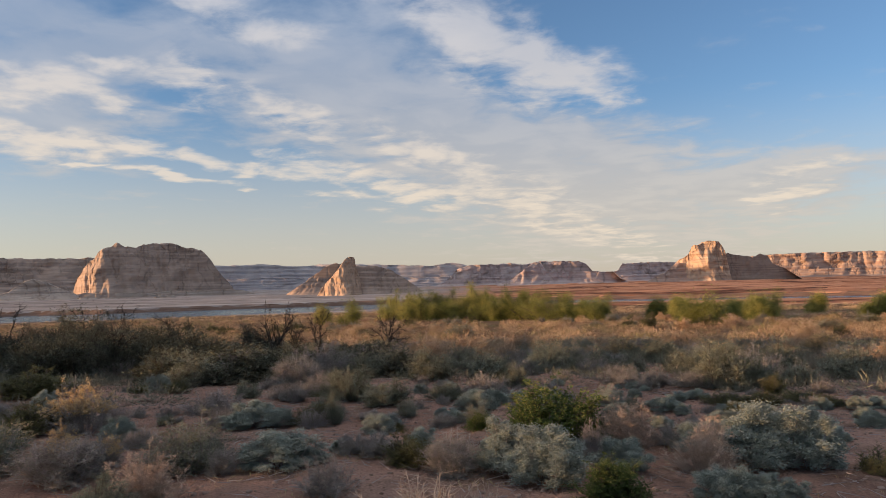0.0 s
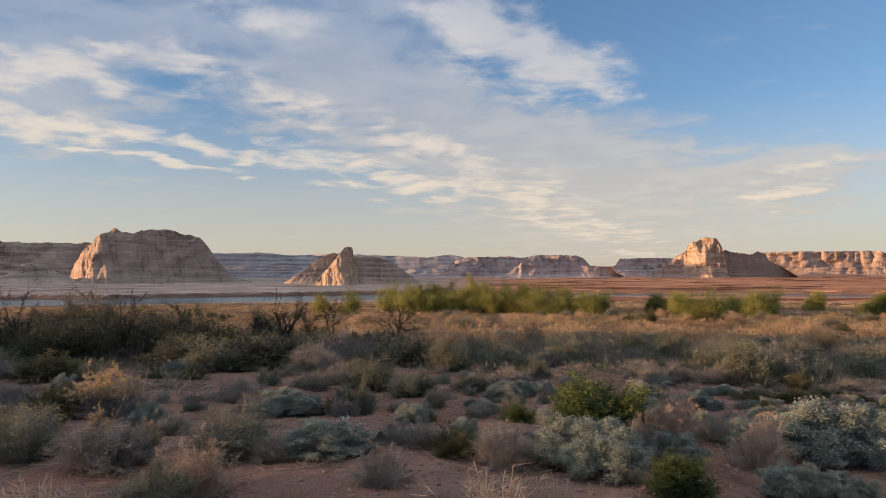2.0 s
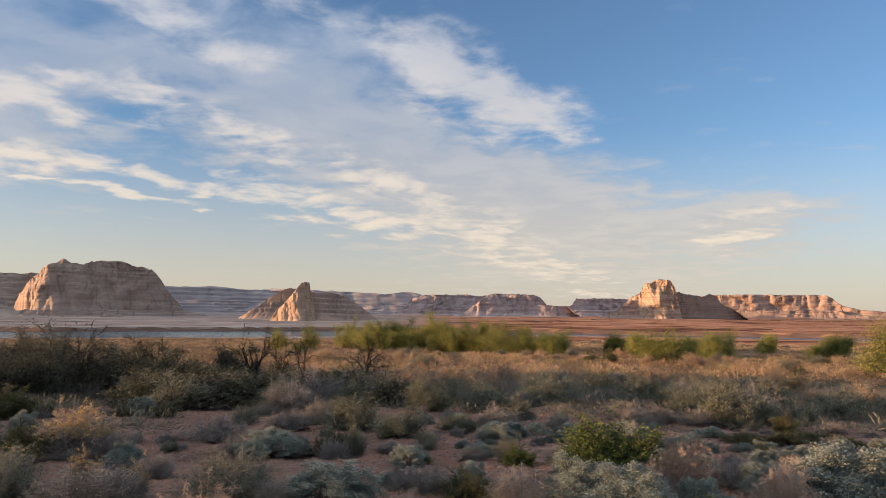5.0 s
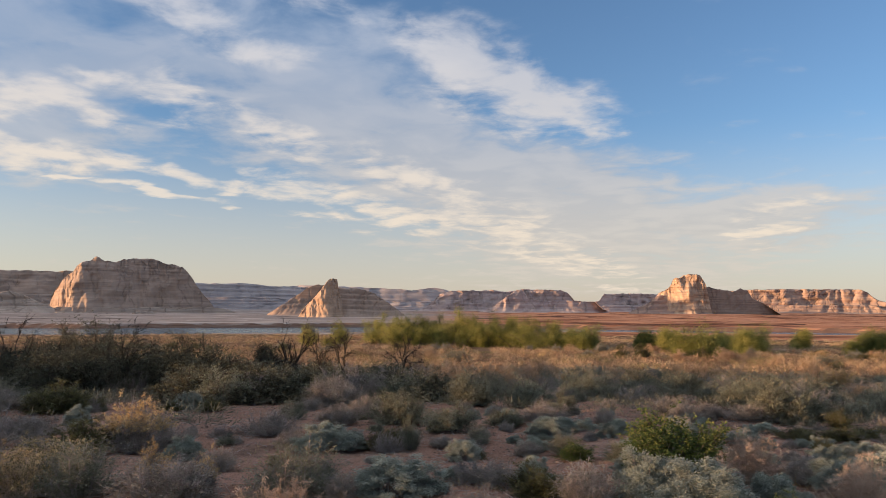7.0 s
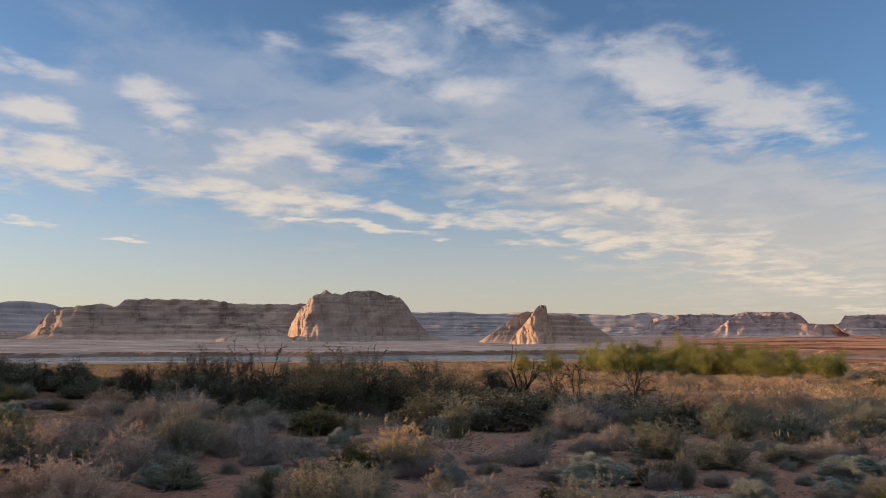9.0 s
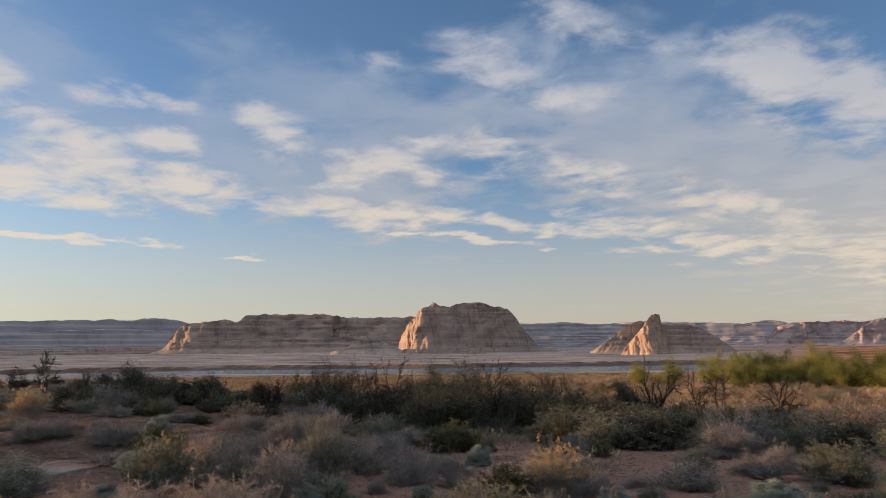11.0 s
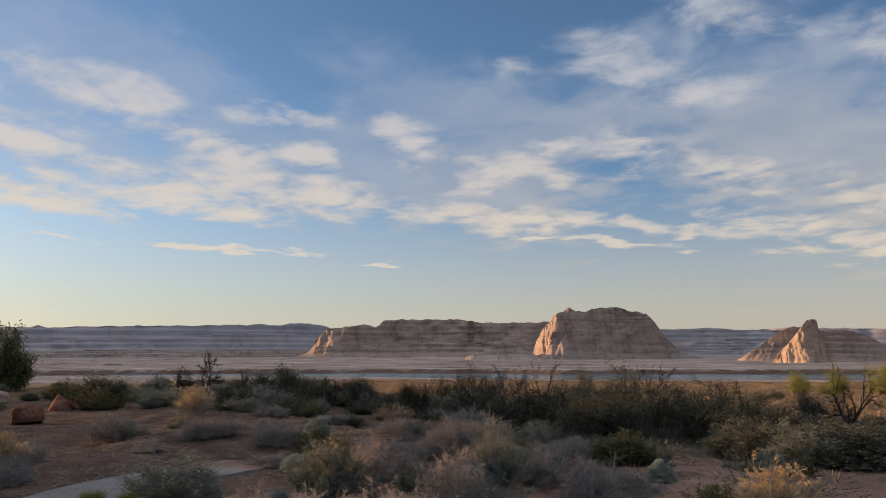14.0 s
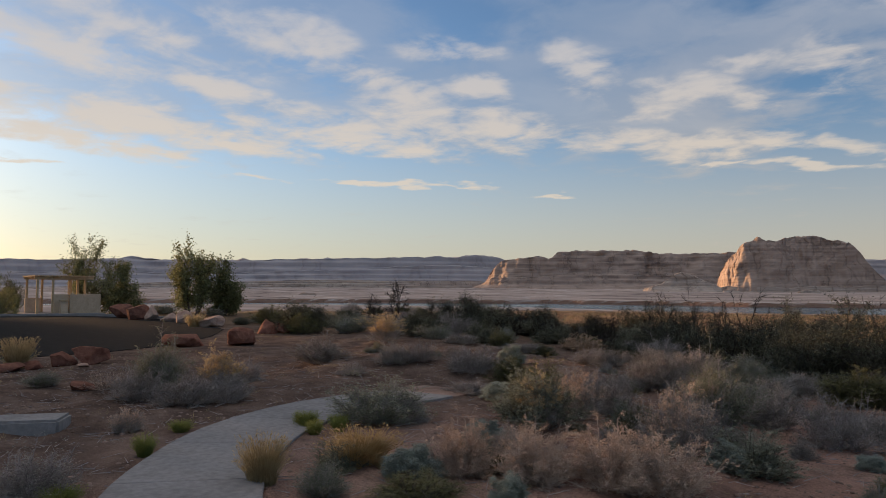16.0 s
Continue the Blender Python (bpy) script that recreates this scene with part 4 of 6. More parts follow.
def shrub(name, seed, look_of):
    """One shrub, 1 m across and 1 m high, its base at the origin: stems, foliage and seed heads as parts."""
    g = np.random.default_rng(seed)
    q = dict(stems=45, twigs=12, leaf=3, spread=0.9, rise=0.25, twig_len=0.2, leaf_len=0.05, leaf_w=0.012, thick=0.008, bare=0.35, tuft=0.0, heads=0, head_len=0.05, flat=1.0, wild=0.7)
    q.update(look_of["shape"])
    q["leaf"], q["leaf_len"], q["leaf_w"] = 2 * q["leaf"], 0.6 * q["leaf_len"], 0.8 * q["leaf_w"]
    q["heads"], q["head_len"] = 2 * q["heads"], 0.62 * q["head_len"]
    q["twigs"], q["thick"] = int(1.6 * q["twigs"]), 0.88 * q["thick"]
    q["rise"] *= 0.6
    n = q["stems"]
    phi = g.uniform(0, 2 * np.pi, n)
    up = np.clip(q["rise"] + (1 - q["rise"]) * g.power(1.3, n), 0, 1)
    reach = np.sqrt(np.maximum(1 - up ** 2, 0)) * 0.5 * q["spread"]
    lump = 1 + 0.16 * np.sin(phi * 3 + seed) + 0.1 * np.sin(phi * 5 + 2 * seed)
    size = g.uniform(0.72, 1.04, n) * lump
    tip = np.stack([np.cos(phi) * reach, np.sin(phi) * reach, up * q["flat"]], 1) * size[:, None]
    tip[:, 2] = np.maximum(tip[:, 2], 0.08)
    base = np.stack([np.cos(phi), np.sin(phi), phi * 0], 1) * g.uniform(0.0, 0.09, (n, 1)) + [[0, 0, -0.04]]
    ctrl = base * 0.5 + tip * [[0.62, 0.62, 0.32]] + g.normal(0, 0.03, (n, 3))
    t = np.linspace(0, 1, 5)[None, :, None]
    path = (1 - t) ** 2 * base[:, None] + 2 * t * (1 - t) * ctrl[:, None] + t * t * tip[:, None]
    path[:, 1:-1] += g.normal(0, 0.012, path[:, 1:-1].shape)
    wood, green, heads = Pieces(), Pieces(), Pieces()
    taper = np.linspace(1, 0.35, 5) * q["thick"]
    for i in range(4):
        rods(wood, path[:, i], path[:, i + 1], np.full(n, taper[i]), np.full(n, taper[i + 1]))
    m = n * q["twigs"]
    which = np.repeat(np.arange(n), q["twigs"])
    tt = g.uniform(q["bare"], 1.0, m)
    a = along(path, which, tt)
    out_dir = unit(tip - base)[which]
    d = unit(out_dir * 0.8 + g.normal(0, q["wild"], (m, 3)) + [[0, 0, 0.35]])
    ln = q["twig_len"] * g.uniform(0.4, 1.1, m)
    b = a + d * ln[:, None]
    b[:, 2] = np.maximum(b[:, 2], 0.01)
    spikes(wood, a, b, g.uniform(0.35, 0.6, m) * q["thick"], g)
    if q["leaf"]:
        k = np.repeat(np.arange(m), q["leaf"])
        s = g.uniform(0.15 if not q["tuft"] else 0.5, 1.05, len(k))[:, None]
        p = a[k] * (1 - s) + b[k] * s + g.normal(0, 0.008 + q["tuft"], (len(k), 3))
        leaves(green, p, d[k] * 0.8 + g.normal(0, 0.6, (len(k), 3)), q["leaf_len"] * g.uniform(0.6, 1.3, len(k)), q["leaf_w"] * g.uniform(0.7, 1.3, len(k)), g)
    if q["heads"]:
        tops = np.flatnonzero(b[:, 2] > np.quantile(b[:, 2], q.get("head_from", 0.45)))
        k = np.repeat(g.choice(tops, min(len(tops), 260), replace=False), q["heads"])
        s = g.uniform(0.5, 1.15, len(k))[:, None]
        p = a[k] * (1 - s) + b[k] * s + g.normal(0, 0.012, (len(k), 3))
        leaves(heads, p, d[k] + g.normal(0, 0.4, (len(k), 3)), q["head_len"] * g.uniform(0.6, 1.3, len(k)), q["head_len"] * 0.36, g)
    root = new(name)
    tagged(child("branchwork", wood.mesh("branchwork", look_of["wood"]), root), kind="stuff")
    if green.n:
        tagged(child("foliage", green.mesh("foliage", look_of["green"]), root), kind="stuff")
    if heads.n:
        tagged(child("seed_plume", heads.mesh("seed_plume", look_of["heads"]), root), kind="stuff")
    return tagged(root, look_of["label"], look_of["category"])


SHRUBS = {
    "grey": ("saltbush", dict(label="grey leafless saltbush shrub on red sand", category="shrub", wood=TWIG_GREY, green=LEAF_GREY, shape=dict(wild=1.0, stems=80, twigs=22, leaf=2, leaf_len=0.032, leaf_w=0.008, thick=0.0065, twig_len=0.17))),
    "dusk": ("saltbush", dict(label="dark grey-purple twiggy saltbush", category="shrub", wood=TWIG_GREY, green=LEAF_GREY, shape=dict(wild=1.0, stems=90, twigs=24, leaf=1, leaf_len=0.03, leaf_w=0.008, thick=0.006, twig_len=0.17, rise=0.15))),
    "sage": ("sagebrush", dict(label="silver-green sagebrush in rounded leafy tufts", category="shrub", wood=TWIG_GREY, green=LEAF_SAGE, shape=dict(stems=80, twigs=5, leaf=34, leaf_len=0.045, leaf_w=0.0105, thick=0.009, twig_len=0.1, bare=0.8, tuft=0.026))),
    "rabbit": ("rabbitbrush", dict(label="olive-grey rabbitbrush with pale upright stems", category="shrub", wood=TWIG_GREY, green=LEAF_PALE, heads=PALE_TIPS, shape=dict(stems=90, twigs=14, leaf=5, leaf_len=0.045, leaf_w=0.006, thick=0.006, rise=0.4, heads=2, head_len=0.035))),
    "yellow": ("rabbitbrush", dict(label="rabbitbrush covered in golden yellow seed heads", category="shrub", wood=TWIG_DRY, green=LEAF_OLIVE, heads=BLOOM_SUNLIT, shape=dict(stems=80, twigs=11, leaf=2, leaf_len=0.05, leaf_w=0.007, thick=0.006, rise=0.4, heads=10, head_len=0.032, head_from=0.3))),
    "goldtop": ("rabbitbrush", dict(label="grey rabbitbrush with a seeded top painted gold as if sunlit", category="shrub", wood=TWIG_GREY, green=LEAF_GREY, heads=BLOOM_SUNLIT, shape=dict(stems=75, twigs=13, leaf=2, leaf_len=0.045, leaf_w=0.008, thick=0.006, rise=0.3, heads=15, head_len=0.032, head_from=0.62))),
    "pinktop": ("saltbush", dict(label="grey saltbush with seed heads on top, painted straw-pink as if sunlit", category="shrub", wood=TWIG_GREY, green=LEAF_GREY, heads=BLOOM_PINK_SUNLIT, shape=dict(stems=75, twigs=15, leaf=2, leaf_len=0.035, leaf_w=0.008, thick=0.006, rise=0.25, heads=9, head_len=0.028, head_from=0.62))),
    "dry": ("dry_bush", dict(label="dead pale pinkish bush of brittle branches", category="shrub", wood=TWIG_DRY, green=LEAF_GREY, heads=BLOOM_PINK_SUNLIT, shape=dict(stems=120, twigs=30, leaf=0, thick=0.0065, twig_len=0.14, rise=0.12, heads=9, head_len=0.028, head_from=0.6, wild=1.1))),
    "sticks": ("dry_bush", dict(label="bare dry straw-coloured branches of a dead bush", category="shrub", wood=TWIG_DRY, green=LEAF_GREY, shape=dict(stems=34, twigs=9, leaf=0, thick=0.01, twig_len=0.22, rise=0.35))),
    "olive": ("olive_bush", dict(label="olive-green leafy desert bush", category="shrub", wood=BARK, green=LEAF_OLIVE, shape=dict(stems=70, twigs=14, leaf=8, leaf_len=0.042, leaf_w=0.007, thick=0.007, rise=0.25))),
    "green": ("green_bush", dict(label="tall dark green bush with yellow-green tips", category="shrub", wood=BARK, green=LEAF_GREEN, heads=TIP_GREEN, shape=dict(stems=75, twigs=14, leaf=8, leaf_len=0.055, leaf_w=0.008, thick=0.007, rise=0.35, heads=4, head_len=0.036, head_from=0.8))),
    "herb": ("green_bush", dict(label="low grey-green leafy bush", category="shrub", wood=BARK, green=LEAF_PALE, shape=dict(stems=70, twigs=14, leaf=9, leaf_len=0.042, leaf_w=0.0065, thick=0.006, rise=0.3))),
    "willow": ("willow_shrub", dict(label="upright grey-green willow shrub", category="shrub", wood=BARK, green=LEAF_PALE, shape=dict(stems=50, twigs=10, leaf=5, leaf_len=0.075, leaf_w=0.009, thick=0.007, rise=0.6, twig_len=0.22))),
    "thicket": ("thicket_shrub", dict(label="dark green tangled thicket shrub", category="shrub", wood=DARK_BARK, green=LEAF_DARK, shape=dict(stems=55, twigs=12, leaf=5, leaf_len=0.07, leaf_w=0.011, thick=0.008, rise=0.35))),
    "brush": ("brush_shrub", dict(label="rust-brown dry brush shrub", category="shrub", wood=TWIG_DRY, green=FIELD, shape=dict(stems=45, twigs=10, leaf=4, leaf_len=0.07, leaf_w=0.012, thick=0.007, rise=0.45))),
}
SHRUB_MESHES = {}
COUNT = [0]


def plant(kind, x, y, across, tall, lift=0.0):
    """Sets a shrub of a kind on the ground; three forms of each kind are built and shared."""
    COUNT[0] += 1
    form = COUNT[0] % 3
    place = pose(x, y, height_at(x, y) - 0.02 + lift, 0, 0, (COUNT[0] * 137.5) % 360) @ Matrix.Diagonal((across * 1.22, across * 1.22, tall * 0.96, 1))
    name, look_of = SHRUBS[kind]
    if (kind, form) not in SHRUB_MESHES:
        ob = SHRUB_MESHES[kind, form] = shrub(name, 10 * form + len(SHRUB_MESHES) + 3, look_of)
        ob.matrix_world = place
        return ob
    return copy_thing_scaled(SHRUB_MESHES[kind, form], place)


def copy_thing_scaled(ob, place):
    keep = ob.scale.copy()
    ob.scale = (1, 1, 1)
    made = copy_thing(ob, place)
    ob.scale = keep
    return made


# ---- trees ----
def limbs(out, tips, g, p, d, length, radius, depth, curl=0.35, rise=0.12, kids=3):
    """Crooked limbs that fork until they are twigs; collects the ends."""
    steps = 4
    for i in range(steps):
        d = unit(d + g.normal(0, curl * 0.5, 3) + [0, 0, rise])
        q = p + d * length / steps
        r2 = radius * (1 - 0.14)
        rods(out, p[None], q[None], [radius], [r2], 5 if depth > 1 else 3)
        p, radius = q, r2
        if depth > 0 and i > 0:
            for _ in range(kids if i == steps - 1 else 1):
                nd = unit(d + g.normal(0, 0.75, 3))
                limbs(out, tips, g, p, nd, length * g.uniform(0.55, 0.75), radius * 0.62, depth - 1, curl, rise, kids)
        if depth == 0 or (depth == 1 and i > 0) or i > 1:
            tips.append((p, d))


def tree(name, seed, place, tall, wide, trunks, depth, bark, leaf_mat, label, category="tree", leaf_n=8, leaf_len=0.12, leaf_w=0.03, spray=0.18, lean=0.35, curl=0.35, twig=0.35, kids=3, limb=0.5):
    g = np.random.default_rng(seed)
    wood, crown, tips = Pieces(), Pieces(), []
    for k in range(trunks):
        a = 2 * np.pi * (k + g.uniform(0, 0.7)) / trunks
        d = unit(np.array([np.cos(a) * lean, np.sin(a) * lean, 1.0]))
        limbs(wood, tips, g, np.array([np.cos(a) * 0.1, np.sin(a) * 0.1, -0.15]), d, limb * g.uniform(0.6, 1.25), 0.035, depth, curl, 0.1, kids)
    P, D = np.array([t[0] for t in tips]), np.array([t[1] for t in tips])
    scale = np.array([wide / max(np.ptp(P[:, 0]), np.ptp(P[:, 1])), 0, tall / P[:, 2].max()])
    scale[1] = scale[0]
    wood.v = [v * scale for v in wood.v]
    P = P * scale
    k = np.repeat(np.arange(len(P)), 3)
    a = P[k]
    b = a + unit(D[k] + g.normal(0, 0.7, (len(k), 3))) * twig * g.uniform(0.5, 1.2, (len(k), 1))
    spikes(wood, a, b, np.full(len(k), 0.008), g)
    root = new(name)
    child("trunk", wood.mesh("trunk", bark), root)
    if leaf_n:
        j = np.repeat(np.arange(len(a)), leaf_n)
        s = g.uniform(0, 1.1, (len(j), 1))
        p = a[j] * (1 - s) + b[j] * s + g.normal(0, spray, (len(j), 3))
        leaves(crown, p, g.normal(0, 1, (len(j), 3)) + [[0, 0, -0.2]], leaf_len * g.uniform(0.6, 1.3, len(j)), leaf_w * g.uniform(0.7, 1.3, len(j)), g)
        child("crown", crown.mesh("crown", leaf_mat), root)
    root.matrix_world = place
    return tagged(root, label, category)


def on_ground(x, y, turn=0.0, sink=0.0):
    return pose(x, y, height_at(x, y) - sink, 0, 0, turn)



TUFTS = {"green": (GRASS, "bright green-yellow clump of desert grass"), "gold": (STRAW_GOLD, "golden clump of dry grass"), "straw": (STRAW, "pale straw-coloured tall grass clump")}
TUFT_MESHES = {}


def grass_tuft(kind, x, y, across, tall):
    """A clump of arching blades, each of two lengths."""
    material, label = TUFTS[kind]
    COUNT[0] += 1
    key = (kind, COUNT[0] % 2)
    place = on_ground(x, y, COUNT[0] * 77 % 360, 0.02) @ Matrix.Diagonal((across, across, tall, 1))
    if key in TUFT_MESHES:
        return copy_thing_scaled(TUFT_MESHES[key], place)
    g = np.random.default_rng(len(TUFT_MESHES) + 61)
    n = 560
    a = g.uniform(0, 6.283, n)
    out = unit(np.stack([np.cos(a), np.sin(a), a * 0], 1))
    base = out * (np.sqrt(g.uniform(0, 1, n)) * 0.2)[:, None] + [[0, 0, -0.03]]
    bend = g.uniform(0.02, 0.3, n)[:, None]
    up = g.uniform(0.4, 1.0, n)[:, None] * [[0, 0, 1]]
    mid = base + out * bend * 0.4 + up * 0.6
    tip = base + out * bend * 1.25 + up
    blades = Pieces()
    spikes(blades, mid, tip, np.full(n, 0.005), g)
    rods(blades, base, mid, np.full(n, 0.0035), np.full(n, 0.0045))
    leaves(blades, tip - (tip - mid) * 0.25, tip - mid + g.normal(0, 0.12, (n, 3)), np.full(n, 0.07), np.full(n, 0.009), g)
    ob = new("grass_tuft", blades.mesh("grass_tuft", material))
    ob.matrix_world = place
    TUFT_MESHES[key] = ob
    return tagged(ob, label, "grass")

# ---- the near shrubs, one by one ----
plant("rabbit", -5.0, 9.3, 0.85, 0.58)
plant("yellow", -5.6, 9.4, 0.72, 0.56)
plant("grey", -3.90, 8.77, 0.98, 0.58)
plant("goldtop", -4.29, 9.43, 0.39, 0.48)
plant("goldtop", -3.78, 9.48, 0.32, 0.39)
plant("goldtop", -5.73, 12.79, 0.98, 0.87)
plant("olive", -6.36, 12.38, 0.95, 0.52)
plant("olive", -9.86, 18.53, 1.73, 0.60)
plant("grey", -10.68, 17.86, 0.91, 0.52)
plant("grey", -8.19, 14.56, 0.93, 0.36)
plant("rabbit", -2.74, 9.09, 0.90, 0.63)
plant("grey", -2.32, 8.86, 0.36, 0.36)
plant("dry", -2.67, 7.73, 0.75, 0.55)
plant("herb", -2.83, 7.26, 0.61, 0.37)
plant("sticks", -3.64, 7.01, 0.76, 0.34)
plant("sticks", -0.15, 6.90, 0.90, 0.46)
plant("sticks", 0.31, 6.98, 0.40, 0.32)
plant("sage", -1.79, 9.16, 0.79, 0.35)
plant("dusk", -1.05, 7.86, 0.56, 0.38)
plant("sage", -2.94, 12.45, 0.78, 0.36)
plant("sage", -2.58, 12.61, 0.44, 0.27)
plant("olive", -2.19, 12.67, 0.53, 0.28)
plant("herb", -1.71, 12.55, 0.30, 0.51)
plant("dusk", -4.15, 14.36, 1.16, 0.48)
plant("dusk", -4.90, 14.10, 0.40, 0.22)
plant("olive", -6.33, 18.42, 0.67, 0.30)
plant("olive", -7.33, 18.70, 0.55, 0.25)
plant("herb", -1.92, 15.97, 1.13, 0.73)
plant("herb", -1.06, 14.64, 0.93, 0.51)
plant("grey", -3.14, 16.07, 0.92, 0.41)
plant("grey", -4.20, 19.13, 0.70, 0.35)
plant("grey", -2.83, 17.47, 0.76, 0.57)
plant("grey", -1.05, 9.47, 0.38, 0.29)
plant("grey", -0.74, 9.50, 0.51, 0.29)
plant("olive", -0.37, 9.24, 0.62, 0.34)
plant("grey", 0.09, 8.87, 0.76, 0.51)
plant("sage", 0.69, 8.78, 0.69, 0.55)
plant("sage", 1.01, 8.30, 0.75, 0.51)
plant("green", 1.32, 10.12, 1.16, 0.81)
plant("sage", 1.80, 8.63, 0.48, 0.35)
plant("green", 1.46, 7.53, 0.58, 0.36)
plant("dry", 2.11, 9.95, 0.76, 0.59)
plant("dusk", 1.67, 9.52, 0.38, 0.45)
plant("grey", 2.73, 9.94, 0.60, 0.30)
plant("dry", 2.64, 8.68, 0.70, 0.56)
plant("sage", 2.94, 9.52, 0.51, 0.38)
plant("sage", 3.40, 8.92, 0.97, 0.64)
plant("sage", 3.78, 8.90, 0.69, 0.58)
plant("sage", 2.43, 7.67, 0.47, 0.28)
plant("sage", 2.77, 7.64, 0.37, 0.22)
plant("sage", 2.99, 7.61, 0.34, 0.19)
plant("sage", 3.76, 13.74, 0.53, 0.25)
plant("sage", 4.91, 15.40, 0.44, 0.20)
plant("sage", 0.59, 13.93, 0.73, 0.33)
plant("sage", 0.14, 12.70, 0.44, 0.20)
plant("green", 0.51, 11.52, 0.48, 0.24)
plant("grey", -0.01, 12.29, 0.51, 0.26)
plant("olive", -0.94, 13.12, 0.28, 0.11)
plant("grey", 0.83, 15.58, 1.04, 0.46)
plant("herb", -0.00, 15.41, 0.66, 0.33)
plant("olive", 5.05, 14.46, 0.71, 0.22)
plant("olive", 5.63, 14.23, 0.79, 0.22)
plant("olive", 6.82, 15.19, 0.85, 0.21)
plant("olive", 6.77, 14.18, 0.69, 0.20)
plant("grey", 4.85, 17.88, 0.89, 0.41)
plant("grey", 5.45, 17.14, 1.14, 0.46)
plant("grey", 4.21, 17.87, 0.77, 0.36)
plant("rabbit", 4.43, 11.53, 0.93, 0.23)
plant("grey", 5.51, 12.01, 0.49, 0.21)
plant("grey", 3.31, 10.83, 0.44, 0.18)
plant("sage", 1.66, 12.45, 0.52, 0.22)
plant("rabbit", -9.79, 12.90, 1.05, 0.93)
plant("grey", -11.89, 15.11, 0.93, 0.72)
plant("dusk", -12.81, 17.93, 1.32, 0.58)
plant("rabbit", -11.95, 18.46, 0.85, 0.51)
plant("rabbit", -14.75, 24.81, 1.46, 0.74)
plant("grey", -9.42, 13.86, 0.97, 0.63)
plant("dusk", -8.35, 13.33, 0.96, 0.72)
plant("grey", -10.68, 16.81, 1.08, 0.46)
plant("olive", -9.59, 18.31, 0.89, 0.61)
plant("olive", -9.18, 18.77, 0.70, 0.42)
plant("dusk", -7.68, 13.66, 0.54, 0.35)
plant("yellow", -6.35, 11.36, 1.15, 0.48)
plant("yellow", -6.53, 10.74, 0.45, 0.30)
plant("dry", -8.57, 8.71, 0.92, 0.54)
plant("dry", -8.16, 8.94, 0.87, 0.53)
plant("dusk", -10.98, 12.19, 0.92, 0.48)
plant("dusk", -12.19, 12.77, 0.80, 0.60)
plant("dusk", -12.02, 14.75, 1.02, 0.57)
plant("grey", -11.78, 13.52, 0.73, 0.52)
plant("rabbit", -10.03, 14.07, 0.94, 0.63)
plant("dusk", -8.62, 14.90, 0.66, 0.33)
plant("grey", -4.44, 9.44, 0.45, 0.32)
plant("dusk", -3.97, 9.53, 0.52, 0.39)
plant("grey", -4.10, 11.04, 0.54, 0.34)
plant("olive", -11.71, 11.58, 0.72, 0.76)
plant("grey", -14.21, 16.75, 0.80, 0.37)
plant("olive", -18.89, 20.06, 1.01, 0.37)
plant("olive", -20.24, 19.76, 0.74, 0.54)
plant("dusk", -5.48, 13.28, 0.64, 0.44)
plant("rabbit", -12.16, 9.04, 1.23, 0.61)
plant("dusk", -11.77, 9.22, 0.46, 0.34)
grass_tuft("green", -12.38, 8.10, 0.36, 0.23)
grass_tuft("green", -12.17, 8.39, 0.31, 0.19)
grass_tuft("gold", -10.54, 7.56, 0.89, 0.37)
plant("dry", -9.60, 8.00, 0.65, 0.53)
plant("dry", -8.94, 8.24, 0.81, 0.55)
plant("herb", -10.80, 10.35, 1.02, 0.75)
plant("goldtop", -10.74, 10.39, 0.64, 0.68)
plant("grey", -18.34, 12.06, 1.25, 0.62)
plant("dusk", -16.13, 11.30, 0.59, 0.24)
plant("grey", -16.35, 12.53, 0.83, 0.49)
plant("dusk", -15.98, 12.92, 0.70, 0.45)
plant("dusk", -14.94, 13.31, 1.09, 0.53)
plant("olive", -13.83, 13.30, 0.89, 0.47)
plant("pinktop", -10.88, 11.28, 0.65, 0.69)
plant("dusk", -11.86, 13.13, 0.97, 0.56)
plant("herb", -9.81, 10.82, 0.49, 0.49)
plant("pinktop", -9.02, 10.67, 0.86, 0.83)
plant("dusk", -9.27, 11.64, 0.66, 0.66)
plant("herb", -8.27, 10.70, 0.86, 0.49)
plant("grey", -12.96, 16.48, 1.15, 0.59)
plant("rabbit", -10.38, 14.18, 0.83, 0.72)
plant("dusk", -13.42, 11.86, 0.90, 0.22)
plant("goldtop", -23.66, 17.98, 1.09, 0.82)
plant("olive", -23.34, 22.05, 1.24, 0.58)
plant("rabbit", -23.60, 23.47, 1.09, 0.55)
plant("dusk", -14.73, 16.86, 0.90, 0.44)
plant("grey", -19.17, 19.42, 1.38, 0.31)
plant("grey", -21.29, 19.10, 1.25, 0.36)
grass_tuft("straw", -22.69, 7.16, 0.91, 0.75)
plant("rabbit", -16.64, 7.98, 0.91, 0.86)
plant("dusk", -14.97, 7.70, 0.95, 0.48)
plant("goldtop", -16.38, 8.81, 0.80, 0.70)
plant("dusk", -14.98, 8.30, 0.75, 0.42)
plant("dusk", -16.26, 7.45, 0.94, 0.51)
plant("dusk", -16.77, 9.46, 0.75, 0.48)
plant("pinktop", -13.65, 6.45, 0.41, 0.31)
grass_tuft("green", -13.17, 6.89, 0.34, 0.17)
grass_tuft("green", -12.16, 6.12, 0.29, 0.26)
grass_tuft("straw", -10.48, 6.50, 0.51, 0.48)
grass_tuft("green", -12.58, 8.15, 0.29, 0.21)
grass_tuft("green", -11.98, 7.94, 0.27, 0.20)
grass_tuft("green", -11.93, 8.24, 0.24, 0.20)
grass_tuft("gold", -10.46, 7.39, 0.50, 0.33)
